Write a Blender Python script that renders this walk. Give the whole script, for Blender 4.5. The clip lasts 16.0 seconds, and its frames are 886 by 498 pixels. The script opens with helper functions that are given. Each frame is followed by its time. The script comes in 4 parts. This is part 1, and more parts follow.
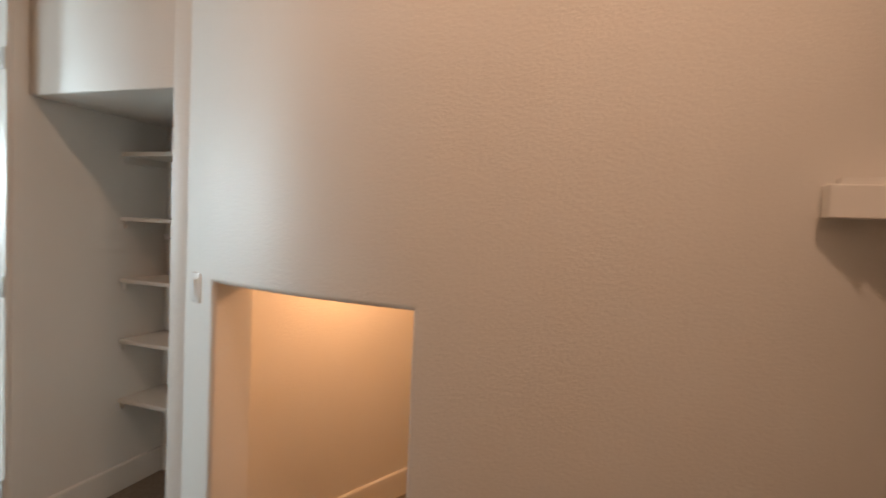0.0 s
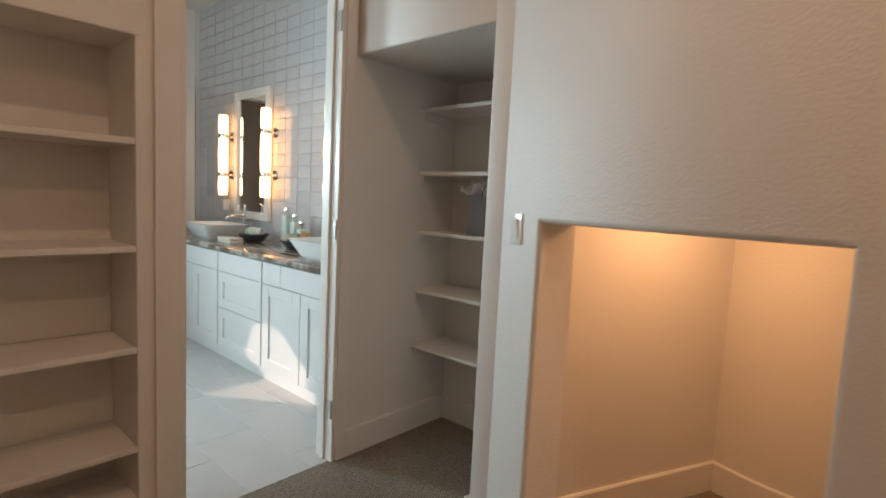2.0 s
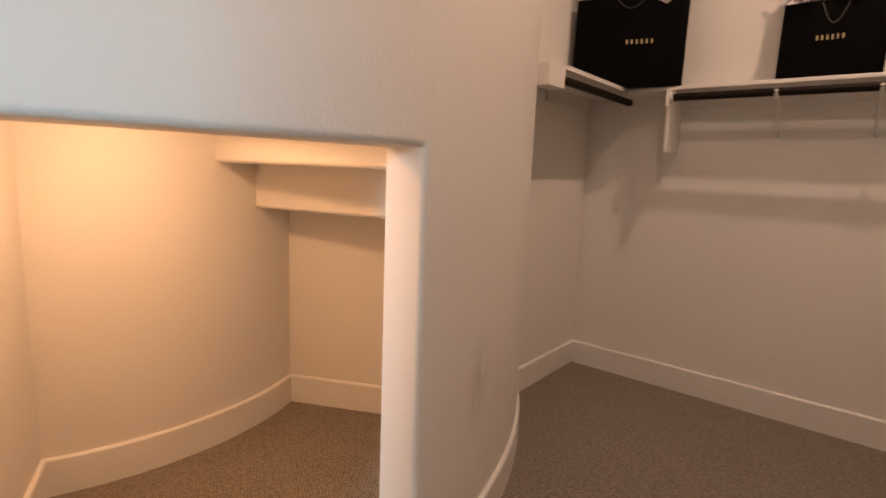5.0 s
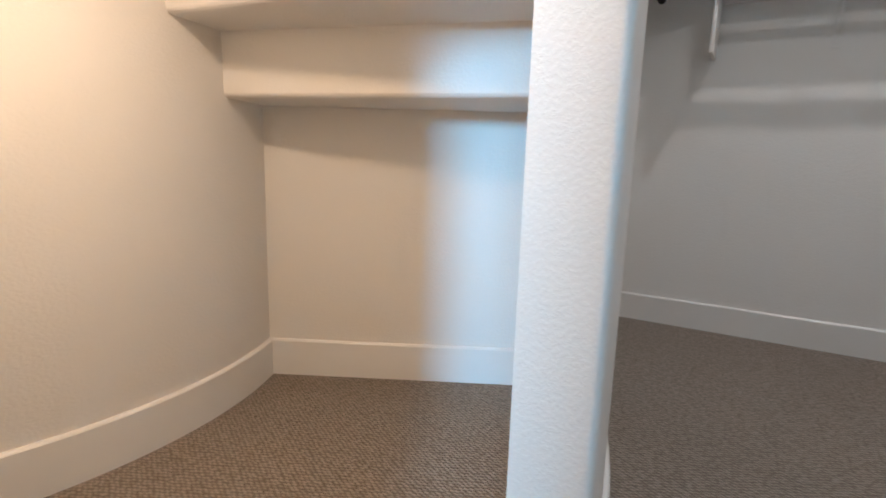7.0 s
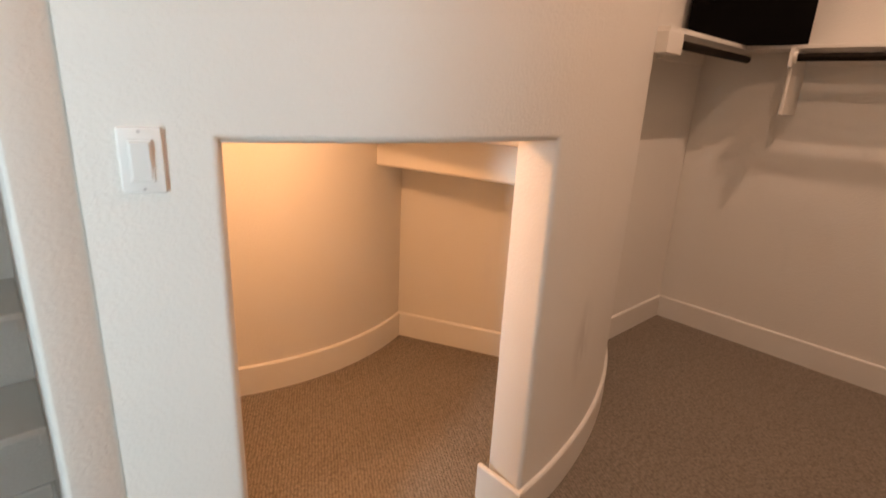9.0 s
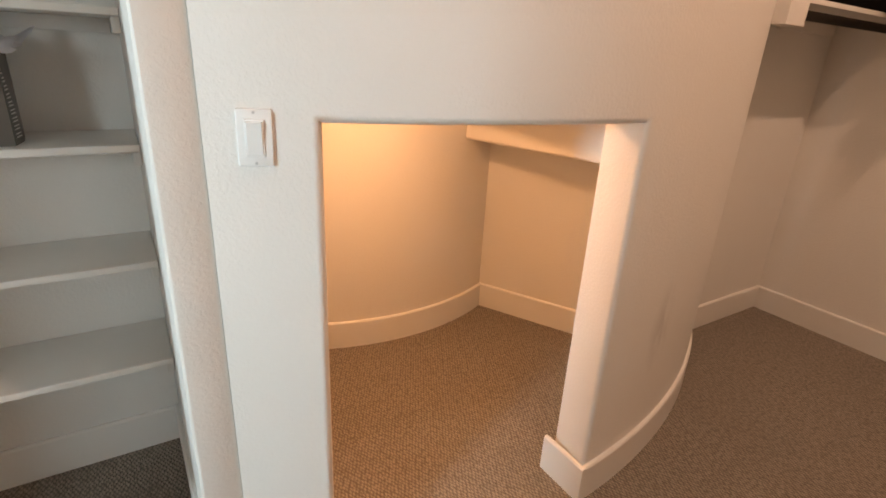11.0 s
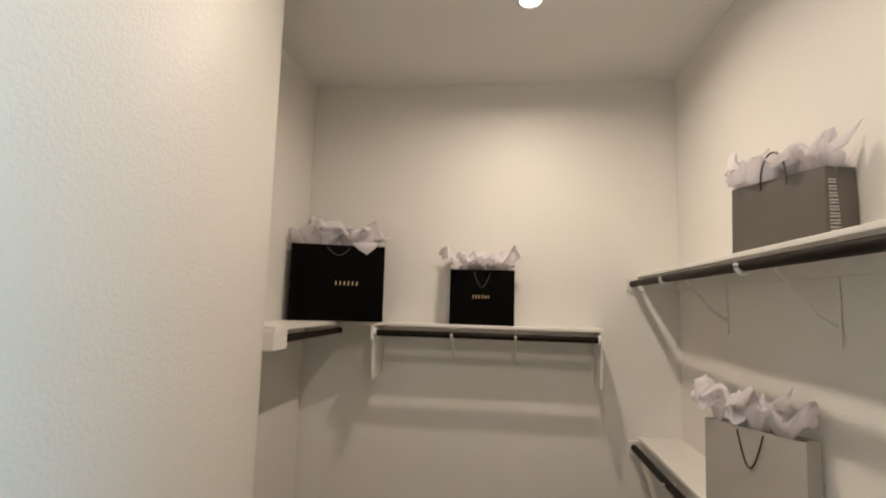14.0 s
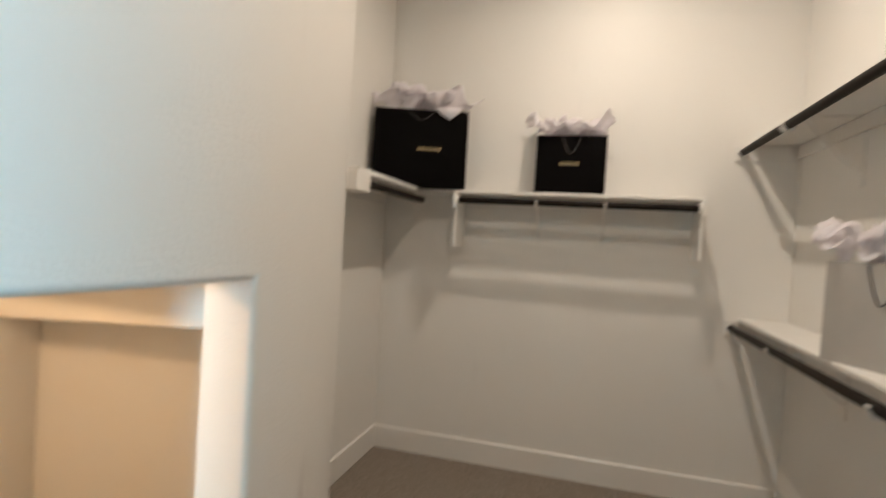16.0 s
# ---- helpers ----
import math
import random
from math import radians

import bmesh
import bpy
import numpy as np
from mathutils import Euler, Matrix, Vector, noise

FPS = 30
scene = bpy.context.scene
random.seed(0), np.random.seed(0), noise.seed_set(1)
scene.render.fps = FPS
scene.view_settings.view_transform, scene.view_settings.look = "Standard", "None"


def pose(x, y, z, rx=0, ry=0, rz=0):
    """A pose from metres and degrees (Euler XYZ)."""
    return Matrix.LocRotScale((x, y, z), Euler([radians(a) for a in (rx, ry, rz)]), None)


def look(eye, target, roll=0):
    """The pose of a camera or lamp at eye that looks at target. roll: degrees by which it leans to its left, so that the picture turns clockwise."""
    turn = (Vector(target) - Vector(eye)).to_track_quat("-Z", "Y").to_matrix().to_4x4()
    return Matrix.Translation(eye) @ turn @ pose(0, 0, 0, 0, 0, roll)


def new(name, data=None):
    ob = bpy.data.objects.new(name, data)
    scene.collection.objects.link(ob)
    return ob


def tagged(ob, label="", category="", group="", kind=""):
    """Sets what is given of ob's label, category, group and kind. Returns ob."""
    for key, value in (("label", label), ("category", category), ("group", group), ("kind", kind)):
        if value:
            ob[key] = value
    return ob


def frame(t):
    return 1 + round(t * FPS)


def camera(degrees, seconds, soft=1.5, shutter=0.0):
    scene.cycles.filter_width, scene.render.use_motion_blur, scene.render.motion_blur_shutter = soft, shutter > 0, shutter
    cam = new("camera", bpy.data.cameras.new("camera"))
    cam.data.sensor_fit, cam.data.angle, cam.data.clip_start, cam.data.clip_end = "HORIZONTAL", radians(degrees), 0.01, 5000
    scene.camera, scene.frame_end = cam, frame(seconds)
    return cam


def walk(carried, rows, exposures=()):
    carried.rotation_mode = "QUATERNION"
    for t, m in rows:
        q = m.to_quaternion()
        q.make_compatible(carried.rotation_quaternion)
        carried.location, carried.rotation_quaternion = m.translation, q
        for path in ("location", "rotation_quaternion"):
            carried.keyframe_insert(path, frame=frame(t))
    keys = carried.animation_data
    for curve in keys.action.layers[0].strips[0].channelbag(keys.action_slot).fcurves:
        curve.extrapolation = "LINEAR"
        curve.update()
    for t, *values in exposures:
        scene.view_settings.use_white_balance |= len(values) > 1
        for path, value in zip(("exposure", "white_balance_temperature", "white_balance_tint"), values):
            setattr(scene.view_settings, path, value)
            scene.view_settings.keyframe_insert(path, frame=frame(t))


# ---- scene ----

cam = camera(81.8, 16.0, soft=1.6, shutter=0.4)
PATH = [
    (0, (0.272, 0.24, 1.495), (-0.372, 2.131, 1.399), 2.7),
    (0.5, (0.227, 0.206, 1.439), (-0.756, 1.945, 1.336), 2.9),
    (1, (0.165, 0.157, 1.416), (-1.033, 1.755, 1.299), 2.7),
    (1.5, (0.067, 0.161, 1.377), (-1.249, 1.661, 1.241), 2.9),
    (2, (-0.177, 0.229, 1.31), (-1.511, 1.706, 1.118), 2.8),
    (2.5, (-0.435, 0.348, 1.253), (-1.565, 1.968, 0.941), 3.2),
    (3, (-0.669, 0.478, 1.234), (-1.446, 2.28, 0.849), 3.8),
    (3.5, (-0.878, 0.543, 1.25), (-1.049, 2.498, 0.865), 4.2),
    (4, (-1.004, 0.51, 1.222), (-0.407, 2.393, 0.905), 3.3),
    (4.5, (-1.117, 0.602, 1.253), (0.101, 2.156, 0.936), 3.2),
    (4.7, (-1.164, 0.648, 1.243), (0.221, 2.057, 0.934), 2.8),
    (6.8, (-0.995, 1.381, 0.843), (0.740, 2.315, 0.496), 2.0),
    (7, (-1.010, 1.392, 0.838), (0.696, 2.376, 0.486), 1.7),
    (7.2, (-1.024, 1.373, 0.857), (0.638, 2.430, 0.508), 1.4),
    (7.5, (-1.069, 1.313, 1.017), (0.520, 2.476, 0.660), 1.3),
    (7.7, (-1.144, 1.235, 1.136), (0.408, 2.455, 0.810), 0.9),
    (8, (-1.21, 1.095, 1.313), (0.251, 2.414, 0.958), 1.6),
    (8.5, (-1.308, 0.892, 1.368), (0.067, 2.275, 0.925), 2.4),
    (9, (-1.386, 0.74, 1.356), (-0.086, 2.143, 0.772), 3.0),
    (9.2, (-1.407, 0.722, 1.34), (-0.155, 2.15, 0.712), 2.9),
    (11.3, (-1.394, 0.686, 1.421), (-0.39, 2.262, 0.709), 3.2),
    (11.5, (-1.371, 0.726, 1.495), (-0.299, 2.269, 0.81), 3.6),
    (12, (-1.333, 0.801, 1.591), (0.049, 2.14, 1.046), 4.0),
    (12.5, (-1.338, 0.83, 1.638), (0.373, 1.809, 1.301), 3.4),
    (13, (-1.329, 0.82, 1.705), (0.539, 1.507, 1.508), 2.4),
    (13.5, (-1.339, 0.808, 1.748), (0.614, 1.242, 1.724), 1.8),
    (14, (-1.348, 0.82, 1.784), (0.626, 1.058, 1.996), 1.6),
    (14.5, (-1.339, 0.833, 1.772), (0.624, 0.939, 2.139), 1.0),
    (15, (-1.254, 0.79, 1.627), (0.702, 0.868, 2.038), 1.5),
    (15.5, (-1.238, 0.85, 1.437), (0.733, 0.971, 1.753), 1.8),
    (16, (-1.241, 0.838, 1.366), (0.686, 1.373, 1.331), 3.4),
]
EXPOSURES = [
    (0.0, -0.7, 8100, 28), (0.5, -0.85, 7750, 24), (1.0, -0.92, 7850, 24), (1.5, -0.9, 7920, 24), (2.0, -0.93, 8150, 26), (2.5, -0.9, 8350, 28),
    (3.0, -1.14, 8700, 31), (3.5, -0.83, 8500, 32), (4.0, -0.45, 8100, 29), (4.5, -0.33, 7800, 27), (4.7, -0.3, 7650, 27), (6.8, 0.05, 4800, 3),
    (7.2, 0.03, 4650, 3), (7.6, -0.05, 4300, 0), (8.0, -0.26, 4800, 6), (8.5, -0.26, 6120, 22), (9.0, -0.18, 8150, 30), (9.2, -0.18, 8250, 30),
    (11.3, -0.12, 8400, 30), (11.5, -0.13, 8350, 30), (12.0, -0.28, 8320, 31), (12.5, -0.17, 7000, 17), (13.0, -0.1, 6480, 12), (13.5, -0.1, 6050, 6),
    (14.5, -0.12, 5700, 2), (15.5, 0.01, 5700, 2), (16.0, 0.1, 5700, 2),
]

walk(cam, [(t, look(eye, target, roll)) for t, eye, target, roll in PATH], EXPOSURES)

# ---- world and lights ----
SUN = Vector((0.743, 0.541, -0.399)).normalized()
world = bpy.data.worlds.new("sky")
scene.world = world
world.use_nodes = True
wn = world.node_tree.nodes
sky = wn.new("ShaderNodeTexSky")
sky.sky_type, sky.sun_disc = "NISHITA", False
sky.sun_elevation, sky.sun_rotation = radians(23.5), math.atan2(-SUN.x, -SUN.y)
wn["Background"].inputs[1].default_value = 0.12
world.node_tree.links.new(sky.outputs[0], wn["Background"].inputs[0])


def lamp(name, kind, m, energy, color, **more):
    data = bpy.data.lights.new(name, kind)
    data.energy, data.color = energy, color
    if kind == "AREA":
        data.shape = more.get("shape", "RECTANGLE")
        data.size, data.size_y = more["size"], more.get("size_y", more["size"])
        data.spread = radians(more.get("spread", 180))
    elif kind == "SUN":
        data.angle = radians(0.5)
    ob = new(name, data)
    ob.matrix_world = m
    return ob


LAMP_AT, LAMP_TWO = (0.93, 0.715), (-0.5, 0.70)
CEIL = 3.215
lamp("sun", "SUN", Matrix.Translation((-8, -3, 5)) @ SUN.to_track_quat("-Z", "Y").to_matrix().to_4x4(), 5.0, (1.0, 0.94, 0.85))
lamp("window_light", "AREA", look((-6.08, -0.165, 1.74), (-2.0, 1.25, 1.25)), 78, (0.48, 0.82, 1.0), size=0.66, size_y=0.55, spread=90)
lamp("window_light", "AREA", look((-3.85, -1.17, 1.8), (-2.5, 1.6, 1.6)), 52, (0.48, 0.82, 1.0), size=0.95, size_y=0.95, spread=160)
lamp("ceiling_lamp_light", "AREA", look((*LAMP_AT, CEIL - 0.032), (LAMP_AT[0], LAMP_AT[1] + 0.0001, 0)), 19, (1.0, 0.75, 0.56), size=0.06, shape="DISK", spread=167)
lamp("ceiling_lamp_light", "AREA", look((*LAMP_TWO, CEIL - 0.032), (LAMP_TWO[0], LAMP_TWO[1] + 0.0001, 0)), 14.5, (1.0, 0.75, 0.56), size=0.06, shape="DISK", spread=167)
lamp("nook_lamp_light", "AREA", look((-0.62, 2.22, 1.50), (-0.62, 2.2201, 0)), 11, (1.0, 0.57, 0.27), size=0.2, shape="DISK")


# ---- materials ----
def material(name, color, rough=0.6, metal=0.0, build=None, **more):
    m = bpy.data.materials.new(name)
    m.use_nodes = True
    n, l = m.node_tree.nodes, m.node_tree.links
    b = n["Principled BSDF"]
    b.inputs["Base Color"].default_value = (*color, 1)
    b.inputs["Roughness"].default_value = rough
    b.inputs["Metallic"].default_value = metal
    for key, value in more.items():
        b.inputs[key.replace("_", " ").capitalize() if key != "IOR" else key].default_value = value
    if build:
        build(n, l, b)
    return m


def tex(n, l, kind, scale, detail=2.0, rough=0.5, stretch=None, where="Object"):
    co = n.new("ShaderNodeTexCoord")
    t = n.new("ShaderNodeTex" + kind)
    t.inputs["Scale"].default_value = scale
    if kind == "Noise":
        t.inputs["Detail"].default_value, t.inputs["Roughness"].default_value = detail, rough
    if stretch:
        mp = n.new("ShaderNodeMapping")
        mp.inputs["Scale"].default_value = stretch
        l.new(co.outputs[where], mp.inputs[0])
        l.new(mp.outputs[0], t.inputs["Vector"])
    else:
        l.new(co.outputs[where], t.inputs["Vector"])
    return t


def ramp(n, l, source, stops):
    r = n.new("ShaderNodeValToRGB")
    while len(r.color_ramp.elements) < len(stops):
        r.color_ramp.elements.new(0.5)
    for e, (p, c) in zip(r.color_ramp.elements, stops):
        e.position, e.color = p, (*c, 1) if len(c) == 3 else c
    l.new(source, r.inputs[0])
    return r


def bump(n, l, b, height, strength, distance, normal=None):
    k = n.new("ShaderNodeBump")
    k.inputs["Strength"].default_value, k.inputs["Distance"].default_value = strength, distance
    l.new(height, k.inputs["Height"])
    if normal:
        l.new(normal, k.inputs["Normal"])
    l.new(k.outputs[0], b.inputs["Normal"])
    return k.outputs[0]


def mix(n, l, fac, a, b):
    m = n.new("ShaderNodeMix")
    m.data_type = "RGBA"
    l.new(fac, m.inputs[0])
    for s, v in ((6, a), (7, b)):
        if isinstance(v, tuple):
            m.inputs[s].default_value = (*v, 1)
        else:
            l.new(v, m.inputs[s])
    return m.outputs[2]


def plaster(strength, light, dark):
    def build(n, l, b):
        fine = tex(n, l, "Noise", 300, 3, 0.55)
        drops = tex(n, l, "Noise", 115, 3, 0.5)
        flat = ramp(n, l, drops.outputs[0], [(0.42, (0, 0, 0)), (0.60, (1, 1, 1))])
        first = bump(n, l, b, flat.outputs[0], strength, 0.0018)
        bump(n, l, b, fine.outputs[0], strength * 0.6, 0.001, first)
        wide = tex(n, l, "Noise", 1.7, 3, 0.6)
        scuff = ramp(n, l, tex(n, l, "Noise", 5, 4, 0.6, (1.6, 1.6, 0.45)).outputs[0], [(0.62, (0, 0, 0)), (0.85, (0.14, 0.14, 0.14))])
        tone = mix(n, l, wide.outputs[0], light, dark)
        l.new(mix(n, l, scuff.outputs[0], tone, tuple(c * 0.72 for c in dark)), b.inputs["Base Color"])
    return build


WALL = material("wall_paint", (0.80, 0.78, 0.74), 0.46, build=plaster(0.23, (0.82, 0.80, 0.76), (0.78, 0.76, 0.72)))


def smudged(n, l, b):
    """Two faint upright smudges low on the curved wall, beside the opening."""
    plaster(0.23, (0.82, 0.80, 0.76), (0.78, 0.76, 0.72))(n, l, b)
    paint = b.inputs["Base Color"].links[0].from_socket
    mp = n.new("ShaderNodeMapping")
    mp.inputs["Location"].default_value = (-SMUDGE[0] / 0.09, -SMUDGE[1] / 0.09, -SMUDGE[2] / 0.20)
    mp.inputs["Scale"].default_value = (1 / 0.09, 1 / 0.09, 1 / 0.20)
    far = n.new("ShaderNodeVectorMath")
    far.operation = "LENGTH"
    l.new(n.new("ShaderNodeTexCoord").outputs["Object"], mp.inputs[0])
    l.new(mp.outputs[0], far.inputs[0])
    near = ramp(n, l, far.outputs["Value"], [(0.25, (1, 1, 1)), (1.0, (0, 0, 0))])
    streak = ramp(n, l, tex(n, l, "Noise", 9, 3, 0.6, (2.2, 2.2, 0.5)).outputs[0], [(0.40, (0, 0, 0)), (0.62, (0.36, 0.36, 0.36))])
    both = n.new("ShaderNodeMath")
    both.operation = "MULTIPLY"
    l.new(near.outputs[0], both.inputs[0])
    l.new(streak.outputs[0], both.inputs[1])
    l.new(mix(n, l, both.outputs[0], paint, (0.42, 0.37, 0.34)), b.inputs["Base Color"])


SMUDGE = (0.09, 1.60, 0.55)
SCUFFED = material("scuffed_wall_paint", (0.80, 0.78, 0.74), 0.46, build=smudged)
NOOK = material("nook_paint", (0.78, 0.75, 0.70), 0.55, build=plaster(0.22, (0.79, 0.76, 0.71), (0.74, 0.71, 0.66)))
CEILING = material("ceiling_paint", (0.78, 0.77, 0.74), 0.8, build=plaster(0.4, (0.79, 0.78, 0.75), (0.75, 0.74, 0.71)))


def worn(light, dark, scale=4.0, relief=0.05):
    def build(n, l, b):
        wide = tex(n, l, "Noise", scale, 4, 0.6)
        fine = tex(n, l, "Noise", 90, 3, 0.6)
        l.new(mix(n, l, wide.outputs[0], light, dark), b.inputs["Base Color"])
        bump(n, l, b, fine.outputs[0], relief, 0.001)
    return build


TRIM = material("trim_paint", (0.82, 0.80, 0.76), 0.32, build=worn((0.83, 0.81, 0.77), (0.77, 0.75, 0.71)))
SHELF = material("shelf_paint", (0.80, 0.78, 0.74), 0.4, build=worn((0.82, 0.80, 0.76), (0.75, 0.73, 0.69)))
CABINET = material("cabinet_paint", (0.82, 0.82, 0.81), 0.3, build=worn((0.76, 0.76, 0.76), (0.71, 0.71, 0.71)))
PLASTIC = material("switch_plastic", (0.82, 0.82, 0.80), 0.25)
SCREW = material("screw_metal", (0.6, 0.6, 0.6), 0.35, 1.0)
CHROME = material("chrome", (0.75, 0.75, 0.76), 0.12, 1.0)
STEEL = material("hinge_steel", (0.55, 0.54, 0.52), 0.35, 1.0)
MIRROR = material("mirror_glass", (0.92, 0.93, 0.93), 0.02, 1.0)
CERAMIC = material("white_ceramic", (0.85, 0.85, 0.84), 0.12)
SOAP = material("bottle_glass", (0.55, 0.66, 0.60), 0.15)
TOWEL = material("towel_cloth", (0.72, 0.68, 0.60), 0.95, build=worn((0.76, 0.72, 0.65), (0.58, 0.54, 0.47), 60, 0.6))
ORANGE = material("orange_cloth", (0.75, 0.38, 0.16), 0.9, build=worn((0.78, 0.42, 0.18), (0.6, 0.3, 0.12), 60, 0.5))
DARKBOWL = material("dark_bowl", (0.035, 0.035, 0.04), 0.35, build=worn((0.03, 0.03, 0.035), (0.06, 0.058, 0.06), 30))
GREEN = material("green_soap", (0.34, 0.42, 0.33), 0.6)
DARKROOM = material("dark_furniture", (0.05, 0.04, 0.04), 0.6, build=worn((0.05, 0.04, 0.04), (0.09, 0.06, 0.05), 8))
BAR = material("gold_print", (0.72, 0.55, 0.30), 0.35, 0.6)
SILVERBAR = material("silver_print", (0.72, 0.71, 0.69), 0.4)


def build_wood(n, l, b):
    g = tex(n, l, "Noise", 14, 5, 0.6, (0.6, 9, 9))
    l.new(ramp(n, l, g.outputs[0], [(0.3, (0.005, 0.0035, 0.0025)), (0.7, (0.016, 0.0105, 0.0075))]).outputs[0], b.inputs["Base Color"])
    bump(n, l, b, g.outputs[0], 0.15, 0.001)


ROD = material("dark_wood_rod", (0.05, 0.033, 0.022), 0.5, build=build_wood)
ROD.node_tree.nodes["Principled BSDF"].inputs["Specular IOR Level"].default_value = 0.12


def build_carpet(n, l, b):
    co = n.new("ShaderNodeTexCoord")
    wob = n.new("ShaderNodeTexNoise")
    wob.inputs["Scale"].default_value, wob.inputs["Detail"].default_value = 45, 2
    l.new(co.outputs["Object"], wob.inputs["Vector"])
    add = n.new("ShaderNodeVectorMath")
    add.operation = "MULTIPLY_ADD"
    l.new(wob.outputs["Color"], add.inputs[0])
    add.inputs[1].default_value = (0.006, 0.006, 0)
    l.new(co.outputs["Object"], add.inputs[2])
    mp = n.new("ShaderNodeMapping")
    mp.inputs["Rotation"].default_value = (0, 0, radians(45))
    mp.inputs["Scale"].default_value = (1, 0.55, 1)
    l.new(add.outputs[0], mp.inputs[0])
    v = n.new("ShaderNodeTexVoronoi")
    v.inputs["Scale"].default_value = 105
    v.inputs["Randomness"].default_value = 0.35
    l.new(mp.outputs[0], v.inputs["Vector"])
    loops = ramp(n, l, v.outputs["Distance"], [(0.2, (1, 1, 1)), (0.62, (0, 0, 0))])
    grain = tex(n, l, "Noise", 420, 2, 0.7)
    wide = tex(n, l, "Noise", 2.3, 4, 0.65)
    yarn = mix(n, l, wide.outputs[0], (0.43, 0.365, 0.30), (0.35, 0.295, 0.24))
    deep = mix(n, l, loops.outputs[0], (0.165, 0.135, 0.105), yarn)
    l.new(mix(n, l, ramp(n, l, grain.outputs[0], [(0.45, (0, 0, 0)), (0.75, (0.5, 0.5, 0.5))]).outputs[0], deep, yarn), b.inputs["Base Color"])
    first = bump(n, l, b, loops.outputs[0], 1.0, 0.005)
    bump(n, l, b, grain.outputs[0], 0.5, 0.002, first)


CARPET = material("loop_carpet", (0.3, 0.25, 0.2), 0.97, build=build_carpet)


def per_piece(light, dark, scale, relief):
    def build(n, l, b):
        info = n.new("ShaderNodeObjectInfo")
        wide = tex(n, l, "Noise", scale, 4, 0.6)
        one = mix(n, l, info.outputs["Random"], light, dark)
        m = n.new("ShaderNodeMix")
        m.data_type, m.blend_type = "RGBA", "MULTIPLY"
        m.inputs[0].default_value = 0.5
        l.new(one, m.inputs[6])
        l.new(ramp(n, l, wide.outputs[0], [(0.3, (0.85, 0.85, 0.85)), (0.7, (1, 1, 1))]).outputs[0], m.inputs[7])
        l.new(m.outputs[2], b.inputs["Base Color"])
        bump(n, l, b, wide.outputs[0], relief, 0.002)
    return build


FLOORTILE = material("porcelain_floor_tile", (0.55, 0.53, 0.50), 0.45, build=per_piece((0.57, 0.56, 0.55), (0.54, 0.53, 0.52), 3, 0.05))
WALLTILE = material("grey_glazed_tile", (0.54, 0.53, 0.54), 0.1, build=per_piece((0.63, 0.62, 0.63), (0.57, 0.56, 0.57), 9, 0.25))
GROUT = material("grout", (0.64, 0.63, 0.62), 0.8, build=worn((0.67, 0.66, 0.65), (0.61, 0.60, 0.59), 12, 0.2))


def build_granite(n, l, b):
    wob = tex(n, l, "Noise", 5, 5, 0.6, (1, 3.5, 1))
    fine = tex(n, l, "Noise", 60, 3, 0.7)
    c = ramp(n, l, wob.outputs[0], [(0.3, (0.06, 0.045, 0.04)), (0.48, (0.22, 0.16, 0.13)), (0.58, (0.5, 0.46, 0.42)), (0.7, (0.16, 0.13, 0.12))])
    l.new(mix(n, l, ramp(n, l, fine.outputs[0], [(0.45, (0, 0, 0)), (0.7, (0.6, 0.6, 0.6))]).outputs[0], c.outputs[0], (0.1, 0.08, 0.075)), b.inputs["Base Color"])


GRANITE = material("brown_granite", (0.2, 0.16, 0.14), 0.1, build=build_granite)


def build_paper(light, dark):
    def build(n, l, b):
        crease = tex(n, l, "Noise", 11, 3, 0.5)
        l.new(mix(n, l, crease.outputs[0], light, dark), b.inputs["Base Color"])
        bump(n, l, b, crease.outputs[0], 0.25, 0.01)
    return build


BLACKBAG = material("black_paper", (0.008, 0.007, 0.007), 0.6, build=build_paper((0.0035, 0.003, 0.003), (0.002, 0.0016, 0.0016)))
BLACKBAG.node_tree.nodes["Principled BSDF"].inputs["Specular IOR Level"].default_value = 0.04
GREYBAG = material("grey_paper", (0.24, 0.22, 0.20), 0.45, build=build_paper((0.14, 0.125, 0.11), (0.10, 0.09, 0.08)))
SILVERBAG = material("silver_grey_paper", (0.42, 0.40, 0.37), 0.5, build=build_paper((0.45, 0.43, 0.40), (0.38, 0.36, 0.33)))
CORD = material("cord", (0.05, 0.045, 0.042), 0.7)
TISSUE = material("tissue_paper", (0.88, 0.86, 0.87), 0.85, build=build_paper((0.92, 0.89, 0.91), (0.86, 0.83, 0.85)))


def let_light_through(m, share, color):
    """Thin paper: part of the light passes and scatters behind it."""
    n, l = m.node_tree.nodes, m.node_tree.links
    t, both = n.new("ShaderNodeBsdfTranslucent"), n.new("ShaderNodeMixShader")
    t.inputs[0].default_value = (*color, 1)
    both.inputs[0].default_value = share
    l.new(n["Principled BSDF"].outputs[0], both.inputs[1])
    l.new(t.outputs[0], both.inputs[2])
    l.new(both.outputs[0], n["Material Output"].inputs[0])


let_light_through(TISSUE, 0.55, (0.96, 0.94, 0.96))


def glow(name, color, strength):
    m = bpy.data.materials.new(name)
    m.use_nodes = True
    b = m.node_tree.nodes["Principled BSDF"]
    b.inputs["Base Color"].default_value = (0.8, 0.8, 0.78, 1)
    b.inputs["Emission Color"].default_value, b.inputs["Emission Strength"].default_value = (*color, 1), strength
    return m


LENS = glow("lamp_lens", (1.0, 0.86, 0.70), 14)
SHADE = glow("sconce_shade", (1.0, 0.58, 0.26), 9)


# ---- mesh helpers ----
ROOTS = {}


